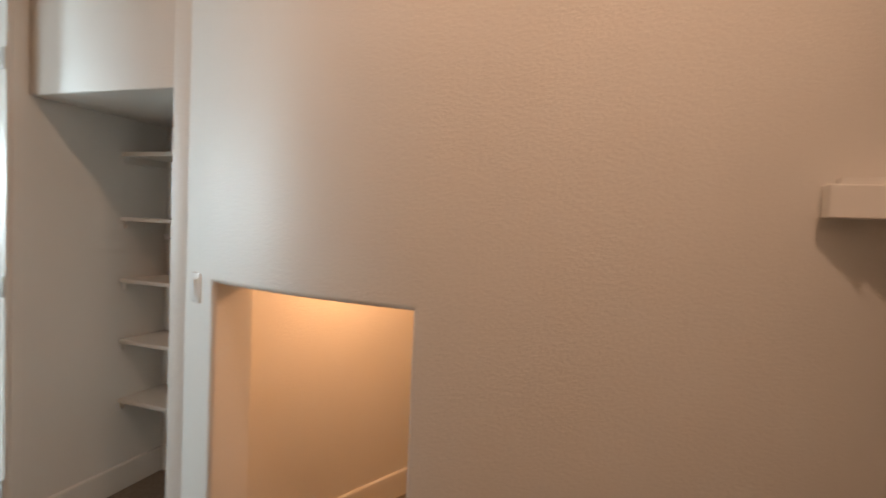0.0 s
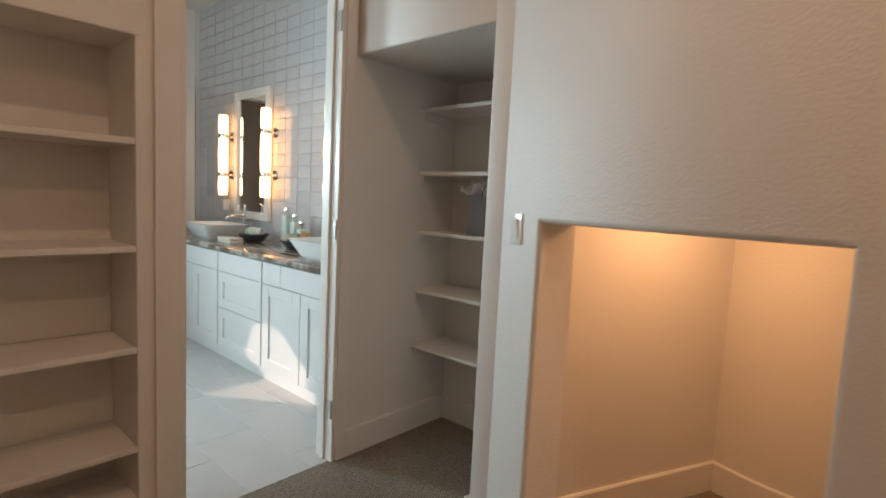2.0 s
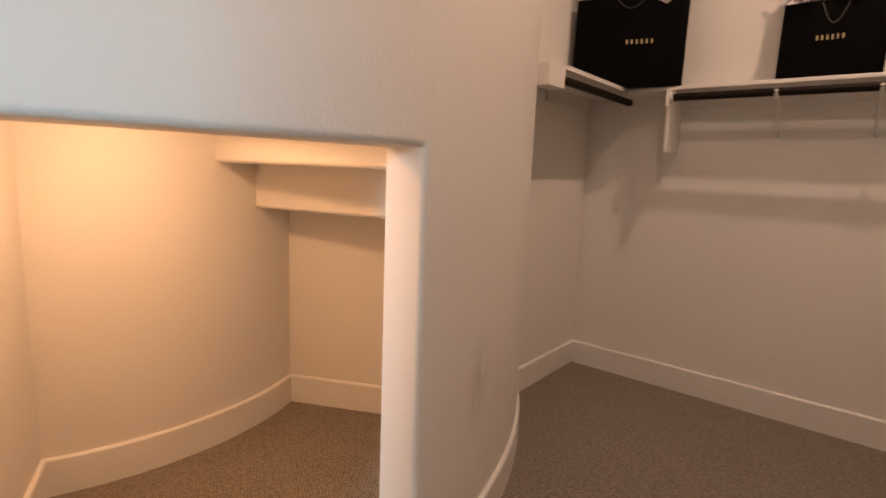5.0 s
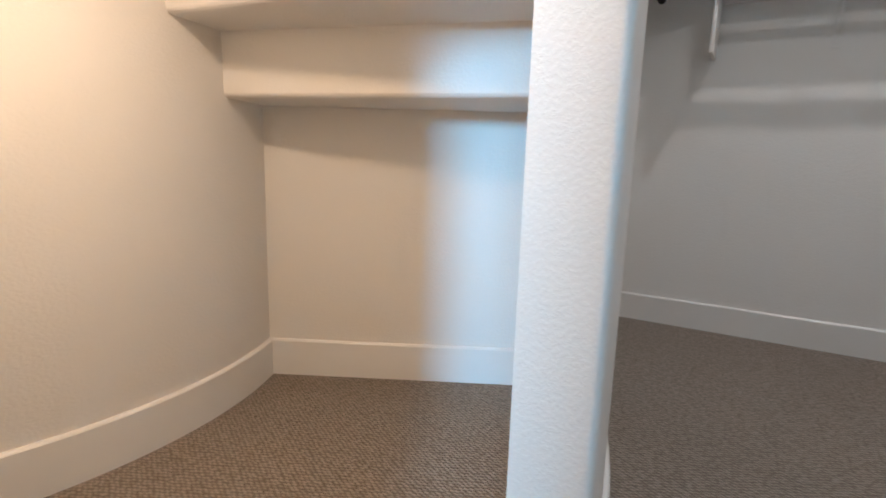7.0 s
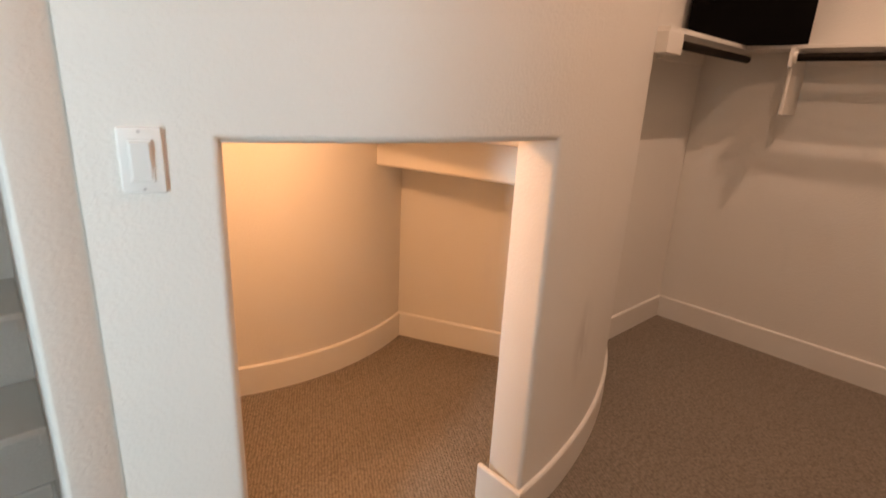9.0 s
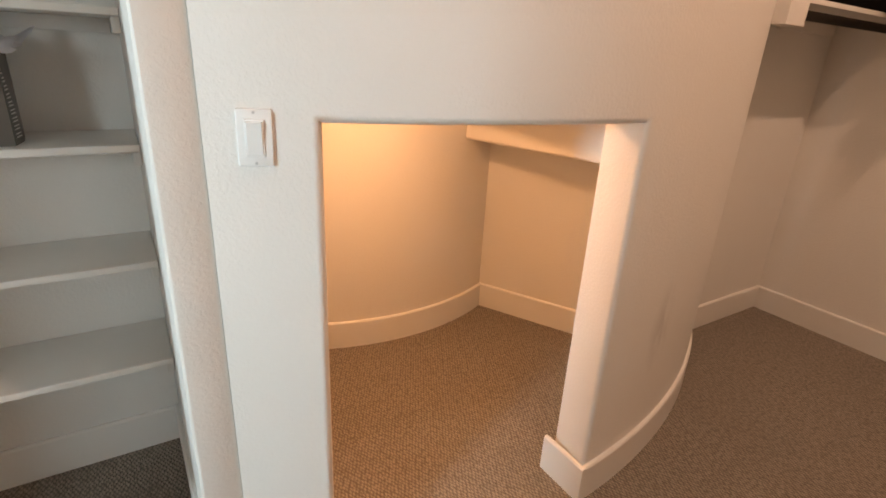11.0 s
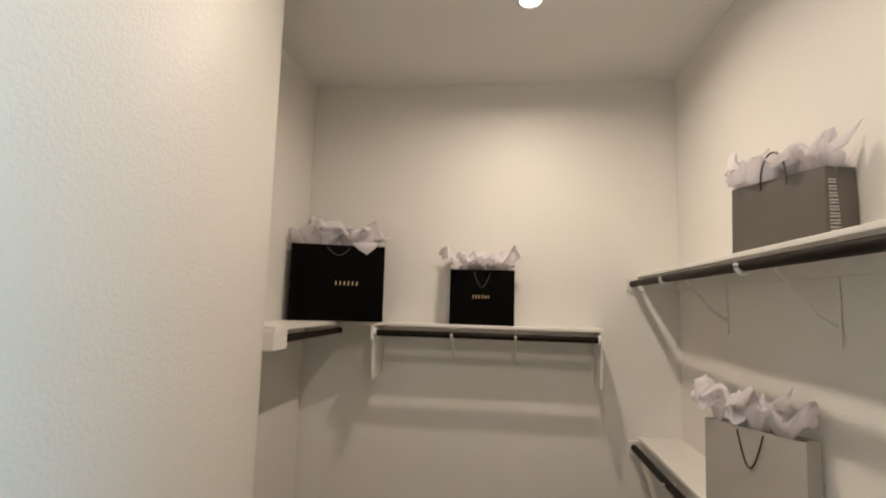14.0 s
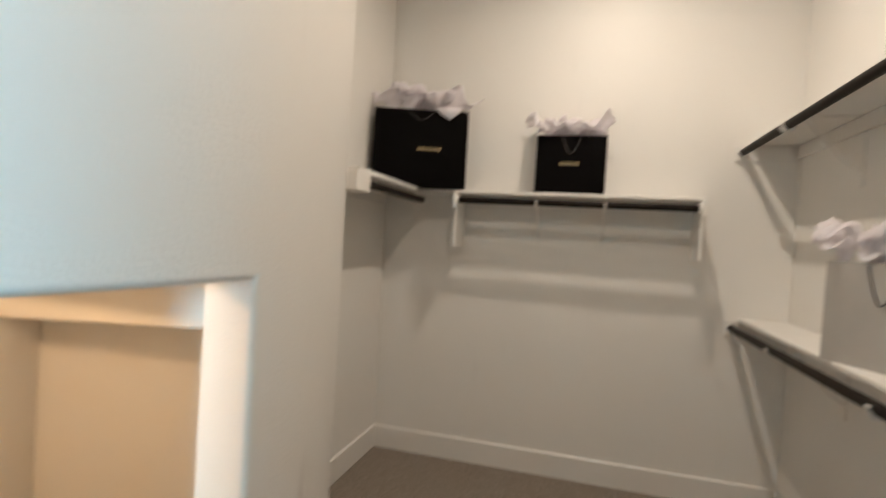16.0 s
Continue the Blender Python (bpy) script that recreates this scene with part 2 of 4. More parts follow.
def shade(me, angle=16):
    for p in me.polygons:
        p.use_smooth = True
    me.set_sharp_from_angle(angle=radians(angle))


def mesh_of(name, bm, mat):
    me = bpy.data.meshes.new(name)
    bmesh.ops.recalc_face_normals(bm, faces=bm.faces)
    bm.to_mesh(me)
    bm.free()
    shade(me)
    for one in mat if isinstance(mat, (list, tuple)) else (mat,):
        me.materials.append(one)
    return me


def thing(name, at, label, category, group="", turn=0.0):
    """An Empty at the base of a thing; parts are given in the thing's own coordinates."""
    ob = new(name)
    ob.empty_display_size = 0.05
    ob.matrix_world = pose(*at, 0, 0, turn)
    ROOTS[ob] = pose(*at, 0, 0, turn)
    return tagged(ob, label, category, group)


def part(name, bm, mat, parent, label=""):
    ob = new(name, mesh_of(name, bm, mat))
    ob.parent = parent
    return tagged(ob, label) if label else ob


def placed(name, bm, mat, parent, label=""):
    """As part(), from a mesh in the world's coordinates."""
    root = parent
    while root.parent:
        root = root.parent
    if root in ROOTS:
        bm.transform(ROOTS[root].inverted())
    return part(name, bm, mat, parent, label)


def setting(name, bm, mat, label="", category=""):
    return tagged(new(name, mesh_of(name, bm, mat)), label, category, kind="structure")


def box(lo, hi, bevel=0.0, segments=2, bm=None):
    bm = bm or bmesh.new()
    c, d = [(a + b) / 2 for a, b in zip(lo, hi)], [abs(b - a) for a, b in zip(lo, hi)]
    made = bmesh.ops.create_cube(bm, size=1, matrix=Matrix.Translation(c) @ Matrix.Diagonal((*d, 1)))
    if bevel:
        edges = list({e for v in made["verts"] for e in v.link_edges})
        bmesh.ops.bevel(bm, geom=edges, offset=bevel, segments=segments, profile=0.5, affect="EDGES")
    return bm


def tube(a, b, r, segments=20, bm=None, r2=None):
    bm = bm or bmesh.new()
    a, b = Vector(a), Vector(b)
    m = Matrix.Translation((a + b) / 2) @ (b - a).to_track_quat("Z", "Y").to_matrix().to_4x4()
    bmesh.ops.create_cone(bm, cap_ends=True, segments=segments, radius1=r, radius2=r if r2 is None else r2, depth=(b - a).length, matrix=m)
    return bm


def wire(points, r, bm=None, segments=8):
    """A round wire along points."""
    bm = bm or bmesh.new()
    points = [Vector(p) for p in points]
    rings = []
    for i, p in enumerate(points):
        d = (points[min(i + 1, len(points) - 1)] - points[max(i - 1, 0)]).normalized()
        q = d.to_track_quat("Z", "Y")
        rings.append([bm.verts.new(p + q @ Vector((r * math.cos(k * math.tau / segments), r * math.sin(k * math.tau / segments), 0))) for k in range(segments)])
    for a, b in zip(rings, rings[1:]):
        for k in range(segments):
            bm.faces.new((a[k], a[(k + 1) % segments], b[(k + 1) % segments], b[k]))
    bm.faces.new(rings[0][::-1])
    bm.faces.new(rings[-1])
    return bm


def lathe(profile, segments=32, bm=None, at=(0, 0, 0), hollow=False):
    bm = bm or bmesh.new()
    at, rings = Vector(at), []
    for r, z in profile:
        rings.append([bm.verts.new(at + Vector((r * math.cos(k * math.tau / segments), r * math.sin(k * math.tau / segments), z))) for k in range(segments)])
    for a, b in zip(rings, rings[1:] + rings[:1] if hollow else rings[1:]):
        for k in range(segments):
            bm.faces.new((a[k], a[(k + 1) % segments], b[(k + 1) % segments], b[k]))
    if profile[0][0] > 1e-5 and not hollow:
        bm.faces.new(rings[0][::-1])
    if profile[-1][0] > 1e-5 and not hollow:
        bm.faces.new(rings[-1])
    bmesh.ops.remove_doubles(bm, verts=bm.verts, dist=1e-5)
    return bm


def shell(us, vs, holes, outer, inner, round_over=0.0):
    """A wall with thickness over a grid of u and v: holes are (u0, u1, v0, v1), outer and inner map u, v to places. The edges of the
    holes on the outer side are rounded over."""
    bm = bmesh.new()

    def is_open(i, j):
        u, v = (us[i] + us[i + 1]) / 2, (vs[j] + vs[j + 1]) / 2
        return any(a < u < b and c < v < d for a, b, c, d in holes)

    solid = {(i, j) for i in range(len(us) - 1) for j in range(len(vs) - 1) if not is_open(i, j)}
    verts = {}

    def vert(side, i, j):
        if (side, i, j) not in verts:
            verts[side, i, j] = bm.verts.new((outer, inner)[side](us[i], vs[j]))
        return verts[side, i, j]

    rounded = []
    for i, j in sorted(solid):
        for side in (0, 1):
            bm.faces.new([vert(side, *c) for c in ((i, j), (i + 1, j), (i + 1, j + 1), (i, j + 1))])
        for a, b, other in (((i, j), (i + 1, j), (i, j - 1)), ((i + 1, j), (i + 1, j + 1), (i + 1, j)), ((i + 1, j + 1), (i, j + 1), (i, j + 1)), ((i, j + 1), (i, j), (i - 1, j))):
            if other not in solid:
                bm.faces.new((vert(0, *a), vert(0, *b), vert(1, *b), vert(1, *a)))
                if 0 <= other[0] < len(us) - 1 and 0 <= other[1] < len(vs) - 1:
                    rounded.append((vert(0, *a), vert(0, *b)))
    if round_over:
        bmesh.ops.recalc_face_normals(bm, faces=bm.faces)
        edges = [bm.edges.get(pair) for pair in rounded]
        bmesh.ops.bevel(bm, geom=[e for e in edges if e], offset=round_over, segments=5, profile=0.5, affect="EDGES")
    return bm


def steps(a, b, n):
    return [a + (b - a) * k / n for k in range(n + 1)]


# ---- the curved stair drum ----
CX, CY, R_OUT, R_IN, THICK = -0.275, 3.96, 2.418, 1.205, 0.155
A_STUB, A_L, A_R, A_END = -24.25, -19.0, 0.5, 38.3
NOOK_L, NOOK_R, OPEN_TOP = -23.3, 27.5, 1.251


def polar(r, a, z=0.0):
    return Vector((CX + r * math.sin(radians(a)), CY - r * math.cos(radians(a)), z))


def r_out(a):
    """The drum's outer radius, a touch tighter towards the end wall."""
    return R_OUT - 0.0024 * max(0.0, a - A_R)


def splay(a):
    """The jamb opens a little towards the room behind."""
    return a + 0.75 * max(0.0, 1 - abs(a - A_R) / 3)


us = steps(A_STUB, A_L, 4) + steps(A_L, A_R, 14)[1:] + steps(A_R, A_END, 26)[1:]
bm = shell(us, [0, OPEN_TOP, CEIL], [(A_L, A_R, -1, OPEN_TOP)], lambda a, z: polar(r_out(a), a, z), lambda a, z: polar(r_out(a) - THICK, splay(a), z), 0.018)
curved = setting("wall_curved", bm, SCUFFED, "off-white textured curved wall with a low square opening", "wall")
shade(curved.data, 40)
curved.modifiers.new("even_normals", "WEIGHTED_NORMAL").keep_sharp = True

us = steps(NOOK_L - 2, NOOK_R + 2, 30)
setting("wall_nook_back", shell(us, [0, 2.3], [], lambda a, z: polar(R_IN, a, z), lambda a, z: polar(R_IN - 0.1, a, z)), NOOK, "plain curved inner wall of the low nook", "wall")


def radial_wall(name, a, other, label):
    bm = bmesh.new()
    ring = [polar(R_IN - 0.02, a), polar(R_OUT - THICK + 0.02, a), polar(R_OUT - THICK + 0.02, other), polar(R_IN - 0.02, other)]
    low = [bm.verts.new(p) for p in ring]
    top = [bm.verts.new(p + Vector((0, 0, 2.3))) for p in ring]
    bm.faces.new(low[::-1])
    bm.faces.new(top)
    for k in range(4):
        bm.faces.new((low[k], low[(k + 1) % 4], top[(k + 1) % 4], top[k]))
    setting(name, bm, NOOK, label, "wall")


radial_wall("wall_nook_left", NOOK_L, NOOK_L - 1.3, "plain side wall of the low nook")
radial_wall("wall_nook_right", NOOK_R, NOOK_R + 3, "plain end wall of the low nook under the stair")

# the underside of the stair, stepping down towards the end wall, each step with a rounded lower edge
stair = thing("stair", polar(1.7, 0.0, 1.0), "plastered underside of a stair above the low nook", "stair")
stair["kind"] = "structure"
EDGES = [NOOK_R + 1, 16.0, 6.5, -3.0, -12.5, NOOK_L - 1]
for k in range(5):
    z, a1, a0 = 1.0 + 0.193 * k, EDGES[k], EDGES[k + 1]
    fan = steps(a0, a1, 5)
    ring = [polar(R_IN - 0.02, a, z) for a in fan] + [polar(R_OUT - THICK + 0.02, a, z) for a in fan[::-1]]
    bm = bmesh.new()
    low = [bm.verts.new(p) for p in ring]
    top = [bm.verts.new(p + Vector((0, 0, 0.27))) for p in ring]
    bm.faces.new(low)
    bm.faces.new(top[::-1])
    for i in range(len(ring)):
        bm.faces.new((low[i], low[i - 1], top[i - 1], top[i]))
    bmesh.ops.recalc_face_normals(bm, faces=bm.faces)
    bmesh.ops.bevel(bm, geom=[bm.edges.get((low[0], low[-1]))], offset=0.02, segments=4, profile=0.5, affect="EDGES")
    placed("step", bm, NOOK, stair)

# ---- closet shell ----
XW, XE, YS, YN = -2.165, 1.865, -0.225, 2.1
ALC_B, ALC_R, ALC_TOP, ALC_F = 2.49, -1.36, 1.965, 1.765
DOOR0, DOOR1, DOOR_TOP = 0.975, 1.69, 2.36
NI0, NI1, NI_B, NI_T = 0.0, 0.828, 0.16, 1.81
WT = 0.105

setting("floor_carpet", box((XW - 0.012, YS - 0.1, -0.06), (XE + 0.1, 3.1, 0.0)), CARPET, "beige-grey loop-pile carpet", "carpet")
setting("ceiling_closet", box((XW - WT, YS - 0.1, CEIL), (XE + 0.1, 3.1, CEIL + 0.1)), CEILING, "flat off-white closet ceiling", "ceiling")
setting("wall_east", box((XE, YS - 0.1, 0), (XE + 0.1, 3.1, CEIL)), WALL, "off-white textured end wall of the closet", "wall")
setting("wall_south", box((XW - WT, YS - 0.1, 0), (XE - 0.002, YS, CEIL)), WALL, "off-white textured long wall of the closet", "wall")
setting("wall_north", box((polar(r_out(37), 37).x, YN, 0), (XE - 0.002, YN + 0.1, CEIL)), WALL, "off-white short wall beside the curved wall", "wall")
setting("wall_stub", box((ALC_R, ALC_F - 0.004, 0), (polar(R_OUT, A_STUB).x + 0.004, ALC_B + 0.1, CEIL), 0.012, 3), WALL, "narrow textured wall end beside the shelved alcove", "wall")
setting("wall_alcove_back", box((XW, ALC_B, 0), (ALC_R + 0.01, ALC_B + 0.1, ALC_TOP + 0.05)), WALL, "off-white back wall of the shelved alcove", "wall")
setting("wall_alcove_header", box((XW + 0.001, ALC_F, ALC_TOP), (ALC_R + 0.012, ALC_B + 0.1, CEIL - 0.001), 0.01, 3), WALL, "off-white header above the shelved alcove", "wall")

bm = shell([YS, NI0, NI1, DOOR0, DOOR1, ALC_B + 0.1], [0, NI_B, NI_T, DOOR_TOP, CEIL], [(NI0, NI1, NI_B, NI_T), (DOOR0, DOOR1, -1, DOOR_TOP)],
           lambda y, z: Vector((XW, y, z)), lambda y, z: Vector((XW - WT, y, z)))
setting("wall_west", bm, WALL, "off-white wall with a doorway and a built-in bookcase", "wall")


# ---- baseboards ----
BB, BT = 0.14, 0.015


def straight_base(a, b, side):
    """A baseboard along a to b; side is the way into the room."""
    a, b, side = Vector((*a, 0)), Vector((*b, 0)), Vector((*side, 0)).normalized()
    bm = bmesh.new()
    prof = [(0.0, 0.0), (BT, 0.0), (BT, BB - 0.006), (BT - 0.005, BB), (0.0, BB)]
    rings = [[bm.verts.new(p + side * d + Vector((0, 0, z))) for d, z in prof] for p in (a, b)]
    for k in range(5):
        bm.faces.new((rings[0][k], rings[0][(k + 1) % 5], rings[1][(k + 1) % 5], rings[1][k]))
    bm.faces.new(rings[0])
    bm.faces.new(rings[1][::-1])
    return setting("baseboard", bm, TRIM, "white painted baseboard", "baseboard")


def curved_base(r, outward, a0, a1, n):
    bm = bmesh.new()
    prof = [(0.0, 0.0), (BT, 0.0), (BT, BB - 0.006), (BT - 0.005, BB), (0.0, BB)]
    rings = [[bm.verts.new(polar((r_out(a) if r > 2 else r) + outward * d, a, z)) for d, z in prof] for a in steps(a0, a1, n)]
    for p, q in zip(rings, rings[1:]):
        for k in range(5):
            bm.faces.new((p[k], p[(k + 1) % 5], q[(k + 1) % 5], q[k]))
    bm.faces.new(rings[0])
    bm.faces.new(rings[-1][::-1])
    return setting("baseboard", bm, TRIM, "white painted baseboard bent round the curved wall", "baseboard")


curved_base(R_OUT, 1, A_R, 37.4, 40)
curved_base(R_OUT, 1, A_STUB, A_L, 6)
curved_base(R_IN, 1, NOOK_L, NOOK_R, 40)
w, q = polar(R_OUT + BT, A_R), polar(R_OUT - THICK - BT, A_R)
straight_base((w.x, w.y), (q.x, q.y), (-math.cos(radians(A_R)), -math.sin(radians(A_R))))
a, b = polar(R_IN + BT, NOOK_R), polar(R_OUT - THICK, NOOK_R)
straight_base(a.xy, b.xy, (-math.cos(radians(NOOK_R)), -math.sin(radians(NOOK_R))))
a, b = polar(R_IN + BT, NOOK_L), polar(R_OUT - THICK, NOOK_L)
straight_base(a.xy, b.xy, (math.cos(radians(NOOK_L)), math.sin(radians(NOOK_L))))
straight_base((XE, YS + BT), (XE, YN - BT), (-1, 0))
straight_base((polar(r_out(37), 37).x, YN), (XE, YN), (0, -1))
straight_base((XW, YS), (XE, YS), (0, 1))
straight_base((XW + BT, ALC_B), (ALC_R - BT, ALC_B), (0, -1))
straight_base((XW, DOOR1 + 0.06), (XW, ALC_B), (1, 0))
straight_base((ALC_R, ALC_F), (ALC_R, ALC_B), (-1, 0))
straight_base((ALC_R - BT, ALC_F), (polar(R_OUT, A_STUB).x, ALC_F), (0, -1))
straight_base((XW, YS + BT), (XW, DOOR0 - 0.095), (1, 0))

# ---- doorway ----
door = thing("door_frame", (XW, DOOR0, 0), "white painted doorway frame with steel hinges, no leaf in it", "door frame")
door["kind"] = "structure"
for y0, y1 in ((DOOR0 - 0.001, DOOR0 + 0.018), (DOOR1 - 0.018, DOOR1 + 0.001)):
    placed("jamb", box((XW - WT - 0.012, y0, 0), (XW + 0.012, y1, DOOR_TOP), 0.002), TRIM, door)
placed("head_jamb", box((XW - WT - 0.012, DOOR0 + 0.019, DOOR_TOP - 0.018), (XW + 0.012, DOOR1 - 0.019, DOOR_TOP), 0.002), TRIM, door)
for x0, x1 in ((XW + 0.001, XW + 0.019), (XW - WT - 0.019, XW - WT - 0.001)):
    placed("casing", box((x0, DOOR0 - 0.09, 0), (x1, DOOR0 - 0.002, DOOR_TOP + 0.09), 0.004), TRIM, door)
    placed("casing", box((x0, DOOR1 + 0.002, 0), (x1, DOOR1 + 0.058, DOOR_TOP + 0.09), 0.004), TRIM, door)
    placed("head_casing", box((x0, DOOR0 - 0.001, DOOR_TOP + 0.002), (x1, DOOR1 + 0.001, DOOR_TOP + 0.09), 0.004), TRIM, door)
placed("door_stop", box((XW - 0.075, DOOR1 - 0.030, 0), (XW - 0.042, DOOR1 - 0.018, DOOR_TOP - 0.02), 0.003), TRIM, door)
placed("door_stop", box((XW - 0.075, DOOR0 + 0.018, 0), (XW - 0.042, DOOR0 + 0.030, DOOR_TOP - 0.02), 0.003), TRIM, door)
for z in (0.22, 1.1, 2.05):
    bm = box((XW - 0.030, DOOR1 - 0.0195, z), (XW - 0.002, DOOR1 - 0.0175, z + 0.09), 0.0005)
    tube((XW + 0.004, DOOR1 - 0.021, z), (XW + 0.004, DOOR1 - 0.021, z + 0.09), 0.0045, 10, bm)
    placed("hinge", bm, STEEL, door, "brushed steel hinge")
placed("strike_plate", box((XW - 0.035, DOOR0 + 0.0175, 0.93), (XW - 0.008, DOOR0 + 0.021, 1.0), 0.001), STEEL, door, "steel strike plate")

# ---- built-in bookcase in the west wall ----
case = thing("built_in_bookcase", (XW, (NI0 + NI1) / 2, NI_B), "white painted built-in bookcase with four empty shelves", "bookcase")
NB = XW - 0.30
placed("back_panel", box((NB - 0.012, NI0 - 0.015, NI_B - 0.015), (NB, NI1 + 0.015, NI_T + 0.015)), SHELF, case)
placed("side_panel", box((NB, NI1 + 0.001, NI_B), (XW + 0.006, NI1 + 0.018, NI_T), 0.002), SHELF, case)
placed("side_panel", box((NB, NI0 - 0.018, NI_B), (XW + 0.006, NI0 - 0.001, NI_T), 0.002), SHELF, case)
placed("top_panel", box((NB, NI0 - 0.018, NI_T + 0.001), (XW + 0.006, NI1 + 0.018, NI_T + 0.018), 0.002), SHELF, case)
placed("bottom_panel", box((NB, NI0 - 0.018, NI_B - 0.018), (XW + 0.006, NI1 + 0.018, NI_B - 0.001), 0.002), SHELF, case)
for z in (0.364, 0.733, 1.096, 1.468):
    placed("shelf", box((NB + 0.001, NI0, z - 0.022), (XW + 0.004, NI1, z), 0.003), SHELF, case)

# ---- alcove shelves ----
for z in (0.50, 0.815, 1.135, 1.455, 1.79):
    s = thing("alcove_shelf", ((XW + ALC_R) / 2, ALC_B, z - 0.02), "white painted alcove shelf on side cleats", "shelf", "shelves in the alcove")
    placed("board", box((XW + 0.001, 2.205, z - 0.02), (ALC_R - 0.001, ALC_B - 0.001, z), 0.003), SHELF, s)
    for x0, x1 in ((XW + 0.001, XW + 0.019), (ALC_R - 0.019, ALC_R - 0.001)):
        placed("cleat", box((x0, 2.225, z - 0.058), (x1, ALC_B - 0.002, z - 0.02), 0.002), SHELF, s)
    placed("back_cleat", box((XW + 0.02, ALC_B - 0.019, z - 0.058), (ALC_R - 0.02, ALC_B - 0.001, z - 0.02), 0.002), SHELF, s)

# ---- light switch on the curved wall ----
SWA = -21.95
sw = thing("light_switch", polar(R_OUT, SWA, 1.222), "white decorator light switch on the textured wall", "light switch", turn=SWA)
part("plate", box((-0.034, -0.0065, -0.055), (0.034, 0.004, 0.055), 0.004, 3), PLASTIC, sw)
part("rocker_frame", box((-0.0185, -0.0085, -0.036), (0.0185, -0.004, 0.036), 0.0015), PLASTIC, sw)
bm = box((-0.0155, -0.012, -0.032), (0.0155, -0.006, 0.032), 0.002)
bmesh.ops.rotate(bm, verts=bm.verts, cent=(0, -0.009, 0), matrix=Matrix.Rotation(radians(5), 3, "X"))
part("rocker", bm, PLASTIC, sw)
for z in (-0.048, 0.048):
    part("screw", tube((0, -0.0075, z), (0, -0.004, z), 0.0028, 10), SCREW, sw, "small metal screw")

# ---- hanging rods and shelves ----
def rod_part(owner, a, b):
    placed("rod", tube(a, b, 0.0185, 24), ROD, owner, "dark stained wooden hanging rod")


def bracket(owner, wall, front, rod, z, drop, axis):
    """A painted shelf bracket: wall leg, arm under the shelf, brace and rod hook. axis 0: it stands out along x, 1: along y."""
    def at(d, side, h):
        return (d, side, h) if axis == 0 else (side, d, h)
    side, step = wall[1], 1 if front > wall[0] else -1
    w = wall[0]
    bm = box(at(w + step * 0.001, side - 0.015, z - drop), at(w + step * 0.006, side + 0.015, z - 0.001), 0.001)
    box(at(w + step * 0.006, side - 0.015, z - 0.006), at(front - step * 0.01, side + 0.015, z - 0.001), 0.001, bm=bm)
    wire([at(front - step * 0.03, side, z - 0.006), at(w + step * 0.06, side, z - drop * 0.66), at(w + step * 0.004, side, z - drop * 0.78)], 0.006, bm)
    leg = placed("bracket", bm, SHELF, owner, "white painted metal shelf bracket")
    r = 0.024
    pts = [at(rod[0] + r * math.sin(k) * -step, side, rod[1] - r * math.cos(k)) for k in steps(-1.9, 1.9, 12)]
    hook = wire(pts, 0.009)
    placed("rod_hook", hook, SHELF, leg)


# back wall shelf, with the return along the short wall
SZ, SF, RX, RZ = 1.664, 1.655, 1.632, 1.604
back = thing("closet_shelf", ((SF + XE) / 2, 1.1, SZ - 0.3), "white closet shelf with a dark rod on the end wall", "closet shelf")
placed("board", box((SF, 0.258, SZ - 0.019), (XE - 0.001, YN - 0.001, SZ), 0.003), SHELF, back)
placed("wall_cleat", box((XE - 0.02, 0.28, SZ - 0.085), (XE - 0.001, 1.575, SZ - 0.02), 0.002), SHELF, back)
rod_part(back, (RX, 0.283, RZ), (RX, 1.57, RZ))
for y in (0.261, 1.572):
    panel = placed("end_panel", box((SF - 0.01, y, SZ - 0.33), (XE - 0.001, y + 0.016, SZ - 0.02), 0.002), SHELF, back)
    placed("rod_block", box((RX - 0.022, y - 0.002, SZ - 0.105), (SF + 0.055, y + 0.018, SZ - 0.0195), 0.003), SHELF, panel)
    yy = y + 0.018 if y < 1 else y - 0.002
    placed("socket", tube((RX, yy, RZ), (RX, yy + (0.014 if y < 1 else -0.014), RZ), 0.026, 20), SHELF, panel)
for y in (1.115, 0.749):
    bracket(back, (XE, y), SF, (RX, RZ), SZ - 0.019, 0.29, 0)

side = thing("closet_shelf", (1.3, 1.93, SZ - 0.1), "short white closet shelf with a dark hanging rod", "closet shelf")
bm = bmesh.new()
edge = [Vector((0.80, 1.803, 0)), Vector((SF - 0.002, 1.803, 0)), Vector((SF - 0.002, YN - 0.002, 0)), Vector((polar(r_out(37.2), 37.2).x, YN - 0.002, 0))]
edge += [polar(r_out(a) + 0.002, a) for a in steps(36.4, 27.5, 8)]
low = [bm.verts.new((p.x, p.y, SZ - 0.019)) for p in edge]
top = [bm.verts.new((p.x, p.y, SZ)) for p in edge]
bm.faces.new(low[::-1])
bm.faces.new(top)
for k in range(len(edge)):
    bm.faces.new((low[k], low[(k + 1) % len(edge)], top[(k + 1) % len(edge)], top[k]))
placed("board", bm, SHELF, side)
placed("end_block", box((0.775, 1.796, SZ - 0.105), (0.914, 1.87, SZ - 0.0195), 0.003), SHELF, side)
rod_part(side, (0.915, 1.822, RZ), (1.75, 1.822, RZ))
placed("wall_cleat", box((1.3, YN - 0.02, SZ - 0.085), (XE - 0.03, YN - 0.001, SZ - 0.02), 0.002), SHELF, side)

